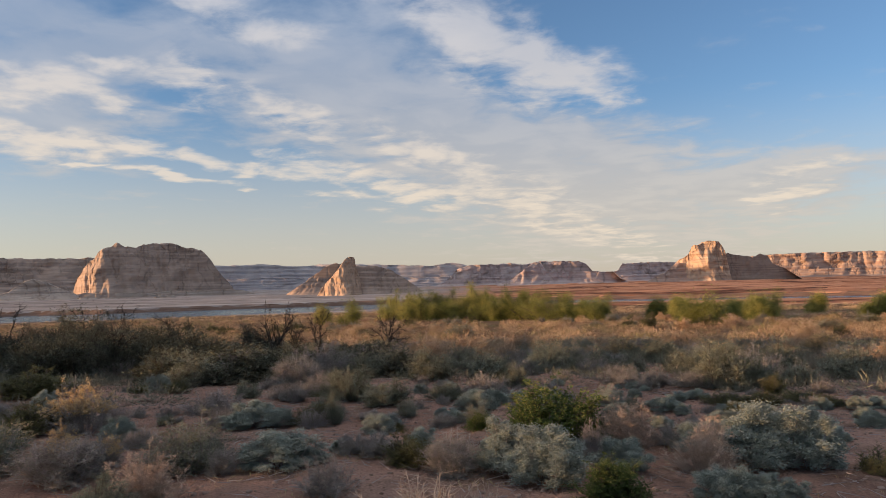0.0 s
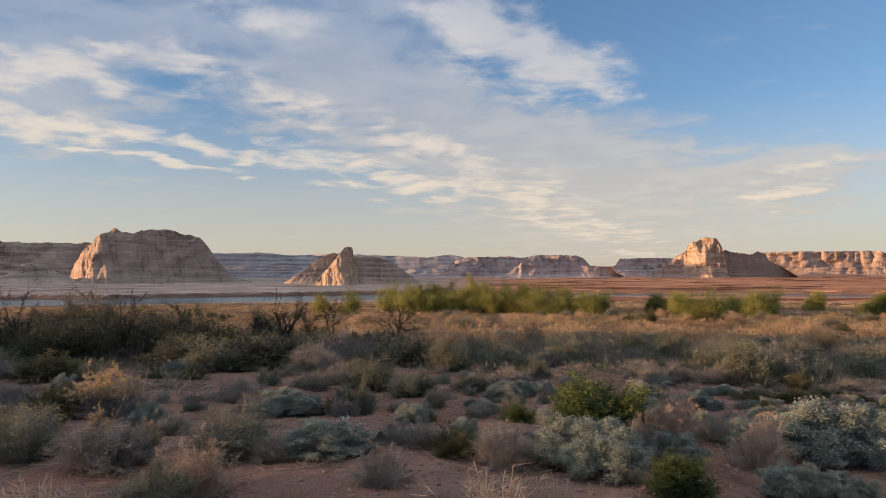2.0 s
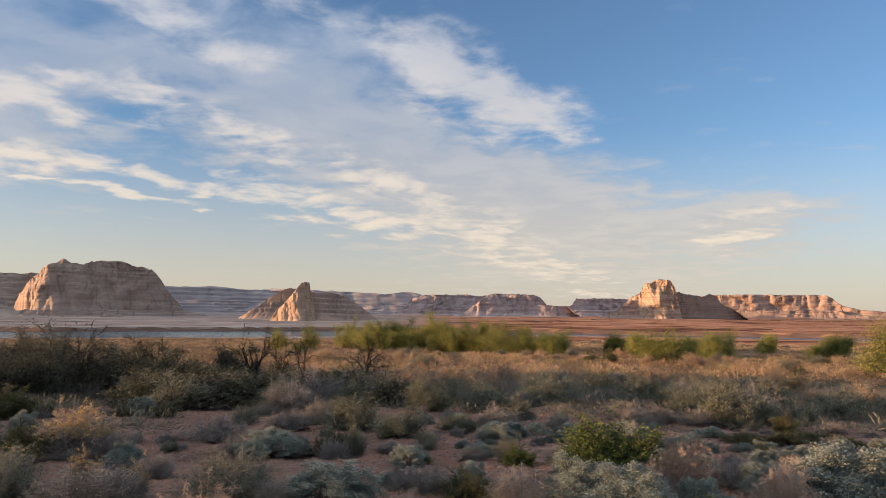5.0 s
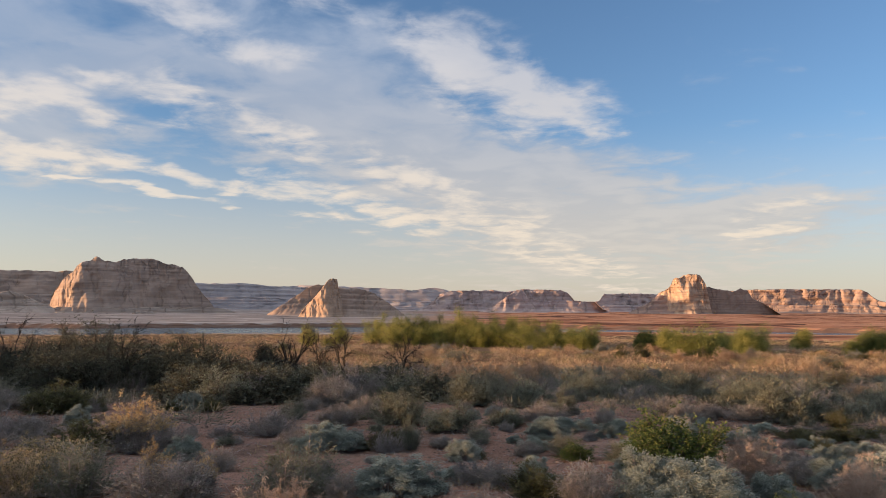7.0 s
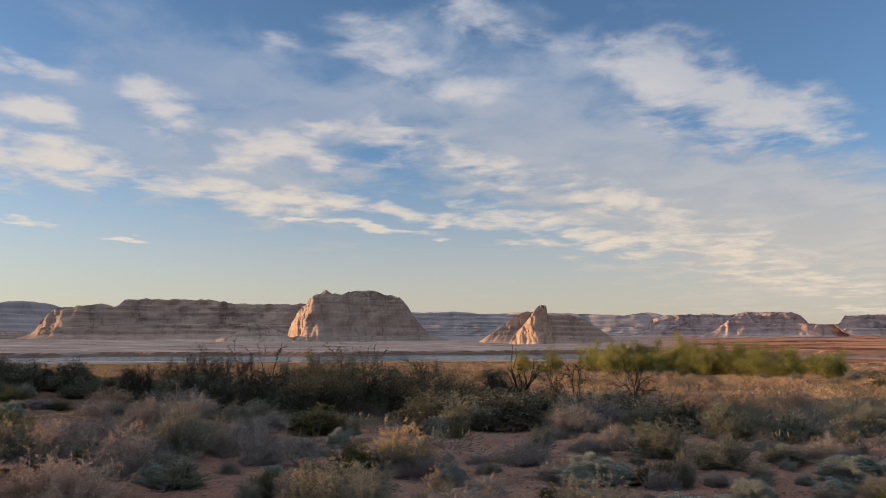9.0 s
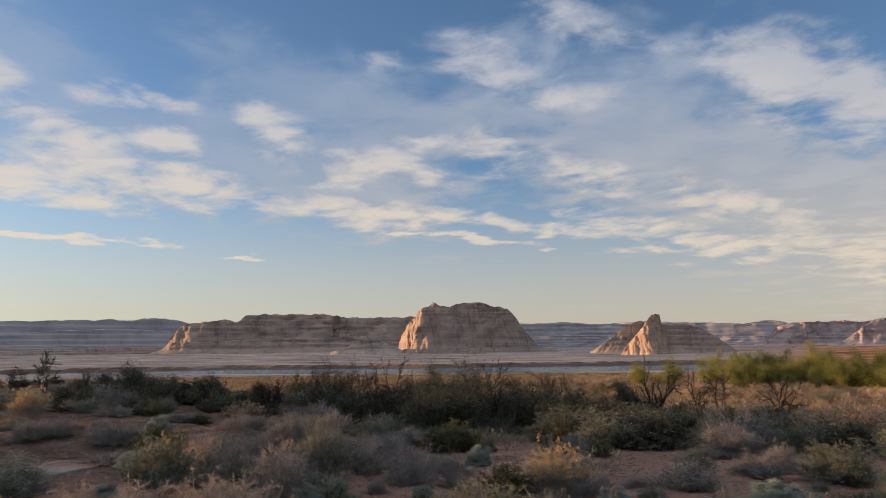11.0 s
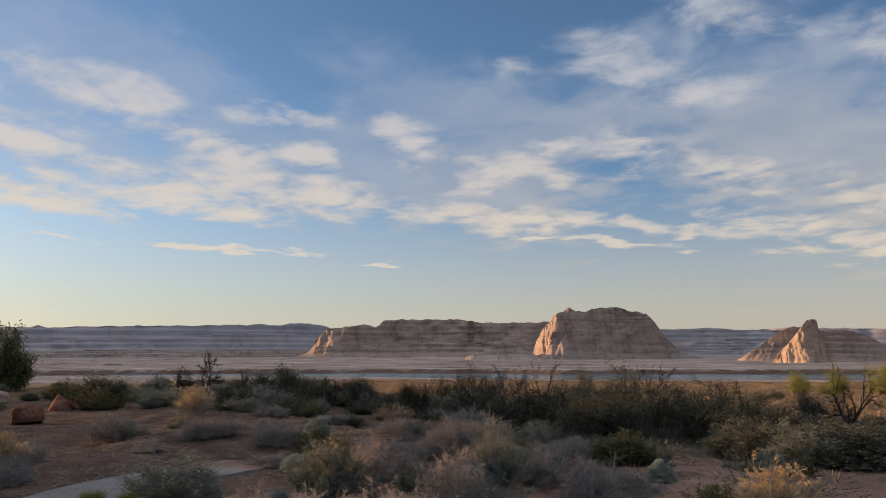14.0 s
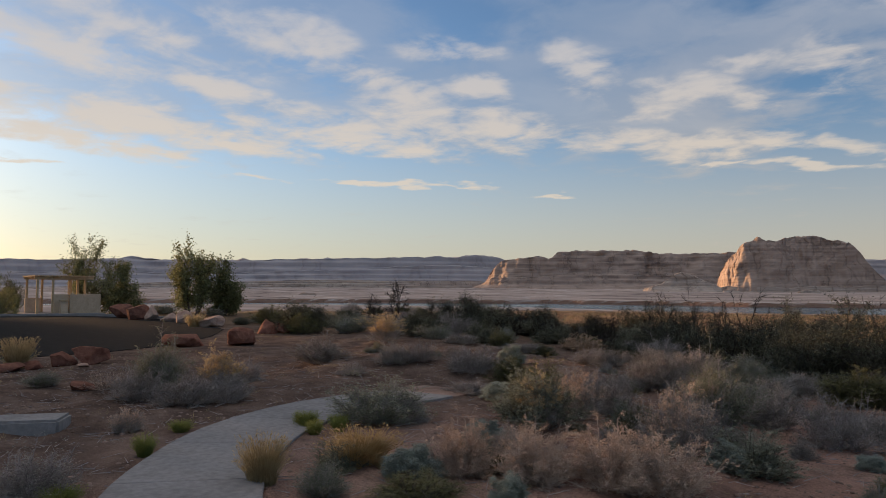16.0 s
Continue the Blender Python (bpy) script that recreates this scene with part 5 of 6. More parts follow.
grass_tuft("gold", -10.25, 7.59, 0.23, 0.14)
plant("olive", -9.30, 7.22, 0.72, 0.26)
plant("rabbit", -9.87, 6.71, 0.42, 0.29)
plant("dusk", -11.23, 4.89, 0.74, 0.44)
grass_tuft("green", -10.91, 5.05, 0.39, 0.17)
plant("rabbit", -18.90, 6.78, 0.59, 0.27)
plant("sticks", -18.03, 7.58, 0.96, 0.35)
grass_tuft("straw", -35.96, 16.76, 1.09, 0.65)
plant("olive", -29.15, 18.11, 1.71, 0.86)
plant("olive", -36.67, 20.90, 1.91, 0.82)
plant("rabbit", -32.29, 21.60, 1.51, 0.75)
plant("pinktop", -36.16, 25.21, 1.18, 1.18)
plant("goldtop", -26.92, 20.36, 1.70, 0.77)
plant("thicket", -27.70, 22.72, 1.39, 0.79)
plant("thicket", -32.35, 30.15, 1.78, 1.33)
plant("thicket", -27.11, 26.82, 2.22, 1.23)
plant("thicket", -28.62, 31.27, 2.51, 1.25)
plant("rabbit", -23.00, 19.50, 1.31, 0.49)
plant("brush", -21.08, 24.95, 1.43, 0.65)
plant("herb", -24.39, 33.29, 2.13, 1.20)
plant("olive", -504.21, 100.62, 16.92, 18.61)


# ---- footpath, car park and shelter ----
def ribbon(name, line, width, thick, material, label, category, kind=""):
    """A slab that follows a line over the ground, its top a little proud."""
    pts = [Vector((x, y, 0)) for x, y in line]
    fine = []
    for i in range(len(pts) - 1):
        p0, p1, p2, p3 = pts[max(i - 1, 0)], pts[i], pts[i + 1], pts[min(i + 2, len(pts) - 1)]
        for k in range(6):
            t = k / 6
            fine.append(0.5 * ((2 * p1) + (p2 - p0) * t + (2 * p0 - 5 * p1 + 4 * p2 - p3) * t * t + (3 * p1 - p0 - 3 * p2 + p3) * t ** 3))
    fine.append(pts[-1])
    bm = bmesh.new()
    rows = []
    for i, p in enumerate(fine):
        d = (fine[min(i + 1, len(fine) - 1)] - fine[max(i - 1, 0)]).normalized()
        n = Vector((-d.y, d.x, 0)) * width / 2
        z = max(height_at(*(p + n * s).xy) for s in (-1, 0, 1)) + thick
        rows.append([bm.verts.new((p.x + n.x * a, p.y + n.y * a, z - b)) for a, b in ((-1, 0.3), (-1, 0.015), (-0.98, 0), (0.98, 0), (1, 0.015), (1, 0.3))])
    for a, b in zip(rows, rows[1:]):
        for k in range(5):
            bm.faces.new((a[k], a[k + 1], b[k + 1], b[k]))
    bmesh.ops.recalc_face_normals(bm, faces=bm.faces)
    ob = part(name, bm, material)
    return tagged(ob, label, category, kind=kind)


footpath = ribbon("footpath", WALKWAY, 1.2, 0.012, BOULDER_GREY, "curving pale concrete footpath through the brush", "footpath", "structure")


def path_slabs(line, width, top, length=1.5, gap=0.014):
    """The cast slabs of the footpath, each with eased edges, parted by open joints."""
    fine = []
    pts = [Vector((x, y, 0)) for x, y in line]
    for i in range(len(pts) - 1):
        p0, p1, p2, p3 = pts[max(i - 1, 0)], pts[i], pts[i + 1], pts[min(i + 2, len(pts) - 1)]
        for k in range(20):
            t = k / 20
            fine.append(0.5 * ((2 * p1) + (p2 - p0) * t + (2 * p0 - 5 * p1 + 4 * p2 - p3) * t * t + (3 * p1 - p0 - 3 * p2 + p3) * t ** 3))
    run = np.concatenate([[0], np.cumsum([(b - a).length for a, b in zip(fine, fine[1:])])])
    xs, ys = [p.x for p in fine], [p.y for p in fine]

    def spot(d):
        return Vector((float(np.interp(d, run, xs)), float(np.interp(d, run, ys)), 0))

    def level(d):
        p = spot(d)
        return float(np.mean([max(height_at(*(spot(e) + Vector((a, b, 0))).xy) for a, b in ((0, 0), (0.4, 0.4), (-0.4, -0.4))) for e in (max(d - 0.7, 0), d, min(d + 0.7, run[-1]))])) + top

    for n in range(int(run[-1] / length)):
        bm = bmesh.new()
        rows = []
        a0, a1 = n * length + gap / 2, (n + 1) * length - gap / 2
        for k, d in enumerate((a0, a0 + 0.008, a0 + 0.37, a0 + 0.74, a0 + 1.11, a1 - 0.008, a1)):
            e = (spot(min(d + 0.05, run[-1])) - spot(max(d - 0.05, 0))).normalized()
            side = Vector((-e.y, e.x, 0)) * width / 2
            p, z, drop = spot(d), level(d), 0.007 if k in (0, 6) else 0.0
            rows.append([bm.verts.new((p.x + side.x * u, p.y + side.y * u, z - v)) for u, v in ((-1, 0.12), (-1, 0.008 + drop), (-0.985, drop), (0.985, drop), (1, 0.008 + drop), (1, 0.12))])
        for a, b in zip(rows, rows[1:]):
            for k in range(5):
                bm.faces.new((a[k], a[k + 1], b[k + 1], b[k]))
        bm.faces.new(rows[0]), bm.faces.new(rows[-1][::-1])
        bmesh.ops.recalc_face_normals(bm, faces=bm.faces)
        part("slab", bm, CONCRETE, footpath)


path_slabs(WALKWAY, 1.24, 0.035)


def car_park():
    """Asphalt between a near and a far edge, draped on the ground."""
    near = [(-24.0, 3.0), (-25.0, 7.0), (-25.4, 9.6), (-26.6, 12.0), (-29.5, 14.6), (-33.4, 16.9)]
    far = [(-56.0, 6.0), (-54.5, 11.0), (-53.0, 15.0), (-50.0, 17.6), (-44.0, 18.4), (-36.0, 17.6)]
    bm = bmesh.new()
    rows = []
    for i in range(len(near) * 4 - 3):
        k, t = min(i // 4, len(near) - 2), (i % 4) / 4 if i // 4 < len(near) - 1 else 1.0
        a = Vector(near[k]).lerp(Vector(near[k + 1]), t)
        b = Vector(far[k]).lerp(Vector(far[k + 1]), t)
        row = []
        for j in range(13):
            p = a.lerp(b, j / 12)
            row.append(bm.verts.new((p.x, p.y, height_at(p.x, p.y) + 0.02)))
        rows.append(row)
    for a, b in zip(rows, rows[1:]):
        for k in range(12):
            bm.faces.new((a[k], a[k + 1], b[k + 1], b[k]))
    skirt = bmesh.ops.extrude_edge_only(bm, edges=[e for e in bm.edges if e.is_boundary])
    bmesh.ops.translate(bm, vec=(0, 0, -0.3), verts=[v for v in skirt["geom"] if isinstance(v, bmesh.types.BMVert)])
    bmesh.ops.recalc_face_normals(bm, faces=bm.faces)
    tagged(part("car_park", bm, ASPHALT), "dark worn asphalt car park", "car park", kind="structure")
    ribbon("kerb", far, 0.2, 0.16, CONCRETE, "low pale concrete kerb round a car park", "kerb", kind="structure")


car_park()


def stone(name, x, y, across, tall, material, label, seed, category="boulder"):
    g = np.random.default_rng(seed)
    bm = bmesh.new()
    bmesh.ops.create_icosphere(bm, subdivisions=3, radius=0.5)
    cuts = [(Vector(g.normal(size=3)).normalized(), g.uniform(0.2, 0.4)) for _ in range(14)]
    for v in bm.verts:
        for n, d in cuts:
            over = v.co.dot(n) - d
            if over > 0:
                v.co -= n * over
        v.co += v.co.normalized() * 0.035 * noise.noise(v.co * 5 + Vector((seed, 0, 0)))
    for v in bm.verts:
        v.co = Vector((v.co.x * across * 1.6, v.co.y * across * 1.35, (v.co.z + 0.26) * tall * 1.7))
    ob = part(name, bm, material)
    ob.matrix_world = on_ground(x, y, seed * 47 % 360, 0.03)
    return tagged(ob, label, category)


stone("boulder", -25.39, 13.64, 0.82, 0.55, BOULDER_RED, "rough dark red sandstone boulder on the bank", 3)
stone("boulder", -25.93, 12.23, 1.00, 0.47, BOULDER_RED, "rough dark red sandstone boulder on the bank", 4)
stone("boulder", -22.33, 8.60, 0.79, 0.36, BOULDER_RED, "rough dark red sandstone boulder on the bank", 5)
stone("boulder", -22.51, 7.98, 0.45, 0.35, BOULDER_RED, "rough dark red sandstone boulder on the bank", 6)
stone("boulder", -22.32, 6.93, 0.52, 0.19, BOULDER_RED, "rough dark red sandstone boulder on the bank", 7)
stone("stone", -21.89, 8.28, 0.27, 0.10, BOULDER_PALE, "small whitish stone lying on the sand", 8)
stone("boulder", -47.87, 17.52, 1.03, 0.71, BOULDER_RED, "rough dark red sandstone boulder beside the asphalt", 9)
stone("boulder", -44.37, 17.25, 0.90, 0.72, BOULDER_RED, "rough dark red sandstone boulder beside the asphalt", 10)
stone("boulder", -43.99, 17.76, 0.66, 0.85, BOULDER_PALE, "pale pinkish boulder at the edge of the car park", 11)
stone("boulder", -39.51, 17.62, 0.72, 0.55, BOULDER_PALE, "pale pinkish boulder at the edge of the car park", 12)
stone("boulder", -41.51, 17.80, 0.63, 0.46, BOULDER_PALE, "grey boulder at the edge of the car park", 13)
stone("boulder", -35.77, 17.38, 1.01, 0.50, BOULDER_PALE, "pale pinkish boulder at the edge of the car park", 14)
stone("boulder", -30.21, 17.25, 1.01, 0.48, BOULDER_RED, "rough dark red sandstone boulder beside the asphalt", 15)
stone("boulder", -18.23, 7.26, 0.39, 0.16, BOULDER_RED, "rough dark red sandstone boulder on the bank", 16)
stone("stone", 0.21, 8.90, 0.11, 0.06, BOULDER_PALE, "small whitish stone lying on the sand", 17)
stone("stone", 0.11, 9.04, 0.06, 0.04, BOULDER_PALE, "small whitish stone lying on the sand", 18)
stone("boulder", -29.85, 17.66, 0.88, 0.39, BOULDER_RED, "rough dark red sandstone boulder beside the asphalt", 19)
stone("boulder", -22.29, 7.40, 0.37, 0.17, BOULDER_RED, "rough dark red sandstone boulder on the bank", 20)
slab_bm = box(bmesh.new(), 0, 0, -0.04, 0.82, 0.55, 0.36, 0, 0.03)
slab = part("stone_block", slab_bm, CONCRETE)
slab.matrix_world = on_ground(-14.87, 5.70, 60)
tagged(slab, "flat pale concrete block set in the sand", "block")


def shelter():
    """An open picnic shelter: stuccoed low walls, posts, and a flat slatted roof."""
    base = heading(75.4) * 52
    cx, cy = -4.9 + base.x, 3.5 + base.y
    root = new("picnic_shelter")
    z0 = height_at(cx, cy)
    root.matrix_world = pose(cx, cy, z0, 0, 0, 90) @ Matrix.Diagonal((0.77, 1, 1, 1))
    tagged(root, "tan stucco picnic shelter with a flat timber shade roof", "shelter")
    slab = bmesh.new()
    box(slab, -0.1, 1.2, -0.05, 5.4, 4.2, 0.3, 0, 0.03)
    part("floor_slab", slab, CONCRETE, root)
    for x, y, w, d, h in ((1.15, -0.4, 2.4, 0.22, 1.3), (-0.6, -0.15, 1.15, 0.22, 1.3), (2.25, 1.3, 0.22, 3.2, 1.3), (-1.95, 2.4, 1.2, 0.22, 1.05)):
        bm = bmesh.new()
        box(bm, x, y, h / 2, w, d, h, 0, 0.02)
        part("wall", bm, STUCCO, root, "low tan stucco wall")
    for x, y in ((-2.35, -0.1), (-1.2, -0.1), (0.35, 0.9), (0.95, 2.4), (1.6, 0.9), (-2.35, 2.6), (-1.2, 2.6), (1.6, 2.6)):
        bm = bmesh.new()
        box(bm, x, y, 1.15, 0.16, 0.16, 2.35, 0, 0.015)
        part("post", bm, TIMBER, root, "square pale timber post")
    for y in (-0.1, 0.9, 2.6):
        bm = bmesh.new()
        box(bm, -0.35, y, 2.33, 4.5, 0.12, 0.16, 0, 0.01)
        part("beam", bm, TIMBER, root)
    for k in range(14):
        bm = bmesh.new()
        box(bm, -2.5 + k * 0.33, 1.25, 2.455, 0.24, 3.3, 0.07, 0, 0.008)
        part("roof_slat", bm, TIMBER, root)
    # a waste bin with a sloping front beside the wall
    bin_root = new("waste_bin")
    bin_root.matrix_world = root.matrix_world @ pose(-0.62, -0.85, 0.0)
    tagged(bin_root, "tan metal waste bin beside the shelter wall", "bin")
    bm = bmesh.new()
    box(bm, 0, 0, 0.45, 0.55, 0.5, 0.9, 0, 0.03)
    for v in bm.verts:
        if v.co.z > 0.5 and v.co.y < 0:
            v.co.y += 0.12
    part("body", bm, STUCCO, bin_root)
    bm = bmesh.new()
    box(bm, 0, 0.02, 0.925, 0.62, 0.5, 0.06, 0, 0.02)
    part("lid", bm, TIMBER, bin_root)


shelter()


# ---- trees ----
def far_dir(t_x, t_y, az, dist):
    h = heading(az) * dist
    return t_x + h.x, t_y + h.y


def young_poplar(x, y, tall, wide, seed, trunks=4):
    tree("poplar_tree", seed, on_ground(x, y, seed * 31), tall, wide, trunks + 2, 2, BARK, LEAF_POPLAR, "young poplar tree with dusty olive-green leaves", "tree", 10, 0.13, 0.038, 0.11, 0.62, 0.32, 0.5, 2, 0.6)


young_poplar(*far_dir(-4.9, 3.5, 67.1, 46), 4.6, 2.8, 71, 4)
young_poplar(*far_dir(-4.9, 3.5, 64.7, 46.5), 3.5, 1.7, 73, 3)
young_poplar(*far_dir(-4.9, 3.5, 74.2, 60), 5.8, 4.8, 77, 3)
young_poplar(*far_dir(-4.9, 3.5, 72.1, 59), 3.8, 3.0, 79, 4)
young_poplar(*far_dir(-4.9, 3.5, 79.6, 92), 5.4, 5.0, 83, 4)


def tamarisk(x, y, tall, wide, seed, leafy=7, trunks=7):
    tree("tamarisk_tree", seed, on_ground(x, y, seed * 53), tall, wide, trunks, 2, DARK_BARK, LEAF_DARK, "dark twisted tamarisk with bare crooked branches" if leafy < 4 else "dense dark tamarisk with crooked branches", "tree", int(leafy * 1.15), 0.09, 0.013, 0.1, 0.85, 0.5, 0.5, 2, 0.55)


def dead_tree(x, y, tall, wide, seed):
    tree("dead_tree", seed, on_ground(x, y, seed * 41), tall, wide, 2, 2, DARK_BARK, LEAF_DARK, "bare dead tree with crooked dark branches", "tree", 0, lean=0.25, curl=0.5, twig=0.3, kids=2, limb=0.6)


tamarisk(-24.5, 35.7, 2.73, 3.56, 11, 3)
dead_tree(-26.1, 42.5, 3.61, 2.12, 12)
tamarisk(-17.7, 35.5, 2.77, 2.82, 13, 6)
tamarisk(-12.3, 27.7, 2.55, 3.19, 14, 9)
tamarisk(-11.4, 29.8, 1.70, 2.27, 15, 9)
tamarisk(-21.1, 37.2, 1.97, 2.12, 16, 3)
tamarisk(-25.4, 34.6, 1.75, 2.33, 17, 5)
tamarisk(-24.7, 30.6, 1.35, 2.08, 18, 2)
tamarisk(-24.8, 27.3, 1.36, 1.88, 19, 3)
dead_tree(-24.8, 25.2, 1.21, 1.10, 20)
tamarisk(-25.2, 24.7, 0.97, 1.52, 21, 5)
dead_tree(-6.5, 29.0, 2.5, 1.7, 22)
tamarisk(-7.6, 30.0, 1.7, 1.9, 23, 4)
dead_tree(-2.6, 33.0, 1.9, 1.7, 24)
tamarisk(-29.7, 27.5, 1.62, 1.90, 25, 3)
tamarisk(-28.4, 24.6, 1.18, 1.48, 26, 2)
dead_tree(-29.9, 23.3, 1.90, 1.10, 27)
dead_tree(-31.4, 22.9, 1.36, 1.48, 28)
tamarisk(-30.0, 18.6, 1.02, 1.90, 29, 6)
tamarisk(-17.3, 32.2, 1.80, 2.32, 30, 6)
tamarisk(-14.4, 30.5, 1.91, 2.15, 31, 7)
dead_tree(-17.2, 29.3, 2.9, 2.0, 39)
dead_tree(-12.9, 29.0, 2.7, 2.2, 40)
dead_tree(-10.4, 28.4, 2.3, 2.2, 45)
dead_tree(-19.9, 31.0, 2.4, 1.8, 46)
dead_tree(-23.2, 29.2, 1.8, 1.7, 47)
dead_tree(-4.4, 24.6, 2.1, 1.8, 48)
tamarisk(-9.9, 27.2, 1.9, 3.0, 32, 9)
tamarisk(-8.4, 26.4, 1.3, 2.5, 33, 9)
tamarisk(-13.6, 26.2, 1.5, 2.9, 34, 9)
tamarisk(-16.2, 28.6, 1.9, 3.0, 35, 7)
tamarisk(-19.6, 29.0, 1.9, 2.9, 36, 5)
tamarisk(-18.0, 26.9, 1.3, 2.4, 37, 6)
tamarisk(-21.9, 32.0, 1.7, 2.8, 38, 5)


# the grove on the plain
def grove_tree(x, y, tall, wide, seed, yellow=False):
    tree("willow_tree", seed, on_ground(x, y, seed * 29), tall, wide, 6, 1, BARK, POPLAR if yellow else LEAF_GROVE, "yellowing bushy willow tree on the plain" if yellow else "bushy green willow tree in a grove", "tree", 30 if yellow else 90, 0.2, 0.055, 0.55, 0.85, 0.55, 1.3, 2, 0.6)


grove_tree(-12.1, 193.9, 7.08, 10.85, 41, False)
grove_tree(-4.1, 175, 6.51, 9.77, 42, False)
grove_tree(0.6, 175.1, 6.78, 9.77, 43, False)
grove_tree(6, 173.4, 8.05, 9.66, 44, False)
grove_tree(10.6, 171.1, 6.35, 9.53, 45, False)
grove_tree(15.2, 170.5, 7.39, 7.92, 46, True)
grove_tree(18.7, 161.4, 5.73, 8.98, 47, False)
grove_tree(22.9, 156.5, 6.03, 8.69, 48, True)
grove_tree(26.1, 150.8, 4.88, 8.36, 49, False)
grove_tree(30.1, 147.6, 4.09, 7.50, 50, False)
grove_tree(-27.1, 163.6, 3.83, 3.19, 51, True)
grove_tree(-20.8, 160.9, 4.76, 5.64, 52, True)
grove_tree(46.2, 156, 3.37, 3.61, 53, False)
grove_tree(30.9, 89.5, 2.89, 2.74, 54, True)
grove_tree(32.6, 89.5, 3.48, 2.73, 55, True)
grove_tree(61.4, 135.8, 5.11, 4.57, 56, True)
grove_tree(57.9, 132.9, 3.58, 3.66, 57, False)
grove_tree(90.3, 175.9, 3.78, 3.37, 58, False)
grove_tree(44.8, 139.1, 3.21, 3.21, 59, False)
grove_tree(57.4, 142.7, 3.27, 3.50, 60, False)
grove_tree(84.8, 143.4, 4.44, 4.59, 61, True)
grove_tree(88.2, 144, 4.16, 4.04, 62, False)
grove_tree(41.6, 61.8, 4.00, 3.60, 63, True)
grove_tree(-8.0, 181.0, 5.2, 9.0, 64, True)
grove_tree(3.4, 168.0, 5.0, 8.5, 65, True)
grove_tree(8.4, 166.0, 5.4, 8.0, 66, True)
grove_tree(12.9, 163.5, 4.6, 8.0, 67, False)
grove_tree(20.9, 152.0, 4.4, 7.6, 68, True)


# ---- the brush of the plain, and what lies on the sand ----
def clump(g, n, tall, wide, blade, fuzz=0.5):
    """A small brush clump as upright blades."""
    a = g.uniform(0, 6.283, n)
    r = np.sqrt(g.uniform(0, 1, n)) * wide * 0.3
    base = np.stack([np.cos(a) * r, np.sin(a) * r, np.full(n, -0.05)], 1)
    b, e = a + g.normal(0, 0.7, n), np.arccos(g.uniform(0.0, 1.0, n))
    tip = base + np.stack([np.cos(b) * wide * 0.5 * np.sin(e), np.sin(b) * wide * 0.5 * np.sin(e), tall * (0.15 + 0.85 * np.cos(e))], 1) * g.uniform(0.75, 1.05, (n, 1))
    out = Pieces()
    leaves(out, base * 0.45 + tip * 0.55 + g.normal(0, 0.03, (n, 3)), unit(tip - base) + g.normal(0, 1.7 * max(0.72 - fuzz, 0.06), (n, 3)), np.linalg.norm(tip - base, axis=1) * fuzz, np.full(n, blade), g)
    return np.concatenate(out.v), np.concatenate(out.f)


def scatter(name, forms, x, y, size, material, label, category, seed, sink=0.0):
    """Many small plants or stones that nobody could count, joined into one mesh."""
    g = np.random.default_rng(seed)
    z = height(x, y) - sink
    pick = g.integers(0, len(forms), len(x))
    turn = g.uniform(0, 6.283, len(x))
    V, F, n = [], [], 0
    for k, (v, f) in enumerate(forms):
        idx = np.flatnonzero(pick == k)
        c, s = np.cos(turn[idx])[:, None], np.sin(turn[idx])[:, None]
        vx = (v[None, :, 0] * c - v[None, :, 1] * s) * size[idx, None] + x[idx, None]
        vy = (v[None, :, 0] * s + v[None, :, 1] * c) * size[idx, None] + y[idx, None]
        vz = v[None, :, 2] * size[idx, None] + z[idx, None]
        V.append(np.stack([vx, vy, vz], -1).reshape(-1, 3))
        F.append((f[None] + (np.arange(len(idx)) * len(v))[:, None, None] + n).reshape(-1, 3))
        n += len(idx) * len(v)
    ob = new(name, mesh_np(name, np.concatenate(V), np.concatenate(F), material))
    return tagged(ob, label, category, kind="stuff")


def polar(g, n, az0, az1, r0, r1, power=0.5):
    a = np.radians(g.uniform(az0, az1, n))
    r = r0 + (r1 - r0) * g.power(1 + power, n)
    return -1 - r * np.sin(a), 1 + r * np.cos(a), r, np.degrees(a)


def off_built(x, y, margin=0.75):
    """True away from the footpath and the car park."""
    keep = path_distance(x, y) > margin
    keep &= ~((x < -24.5) & (x > -58) & (y > 2) & (y < 18.5) & (y < 13 + (-x - 25) * 0.55))
    return keep


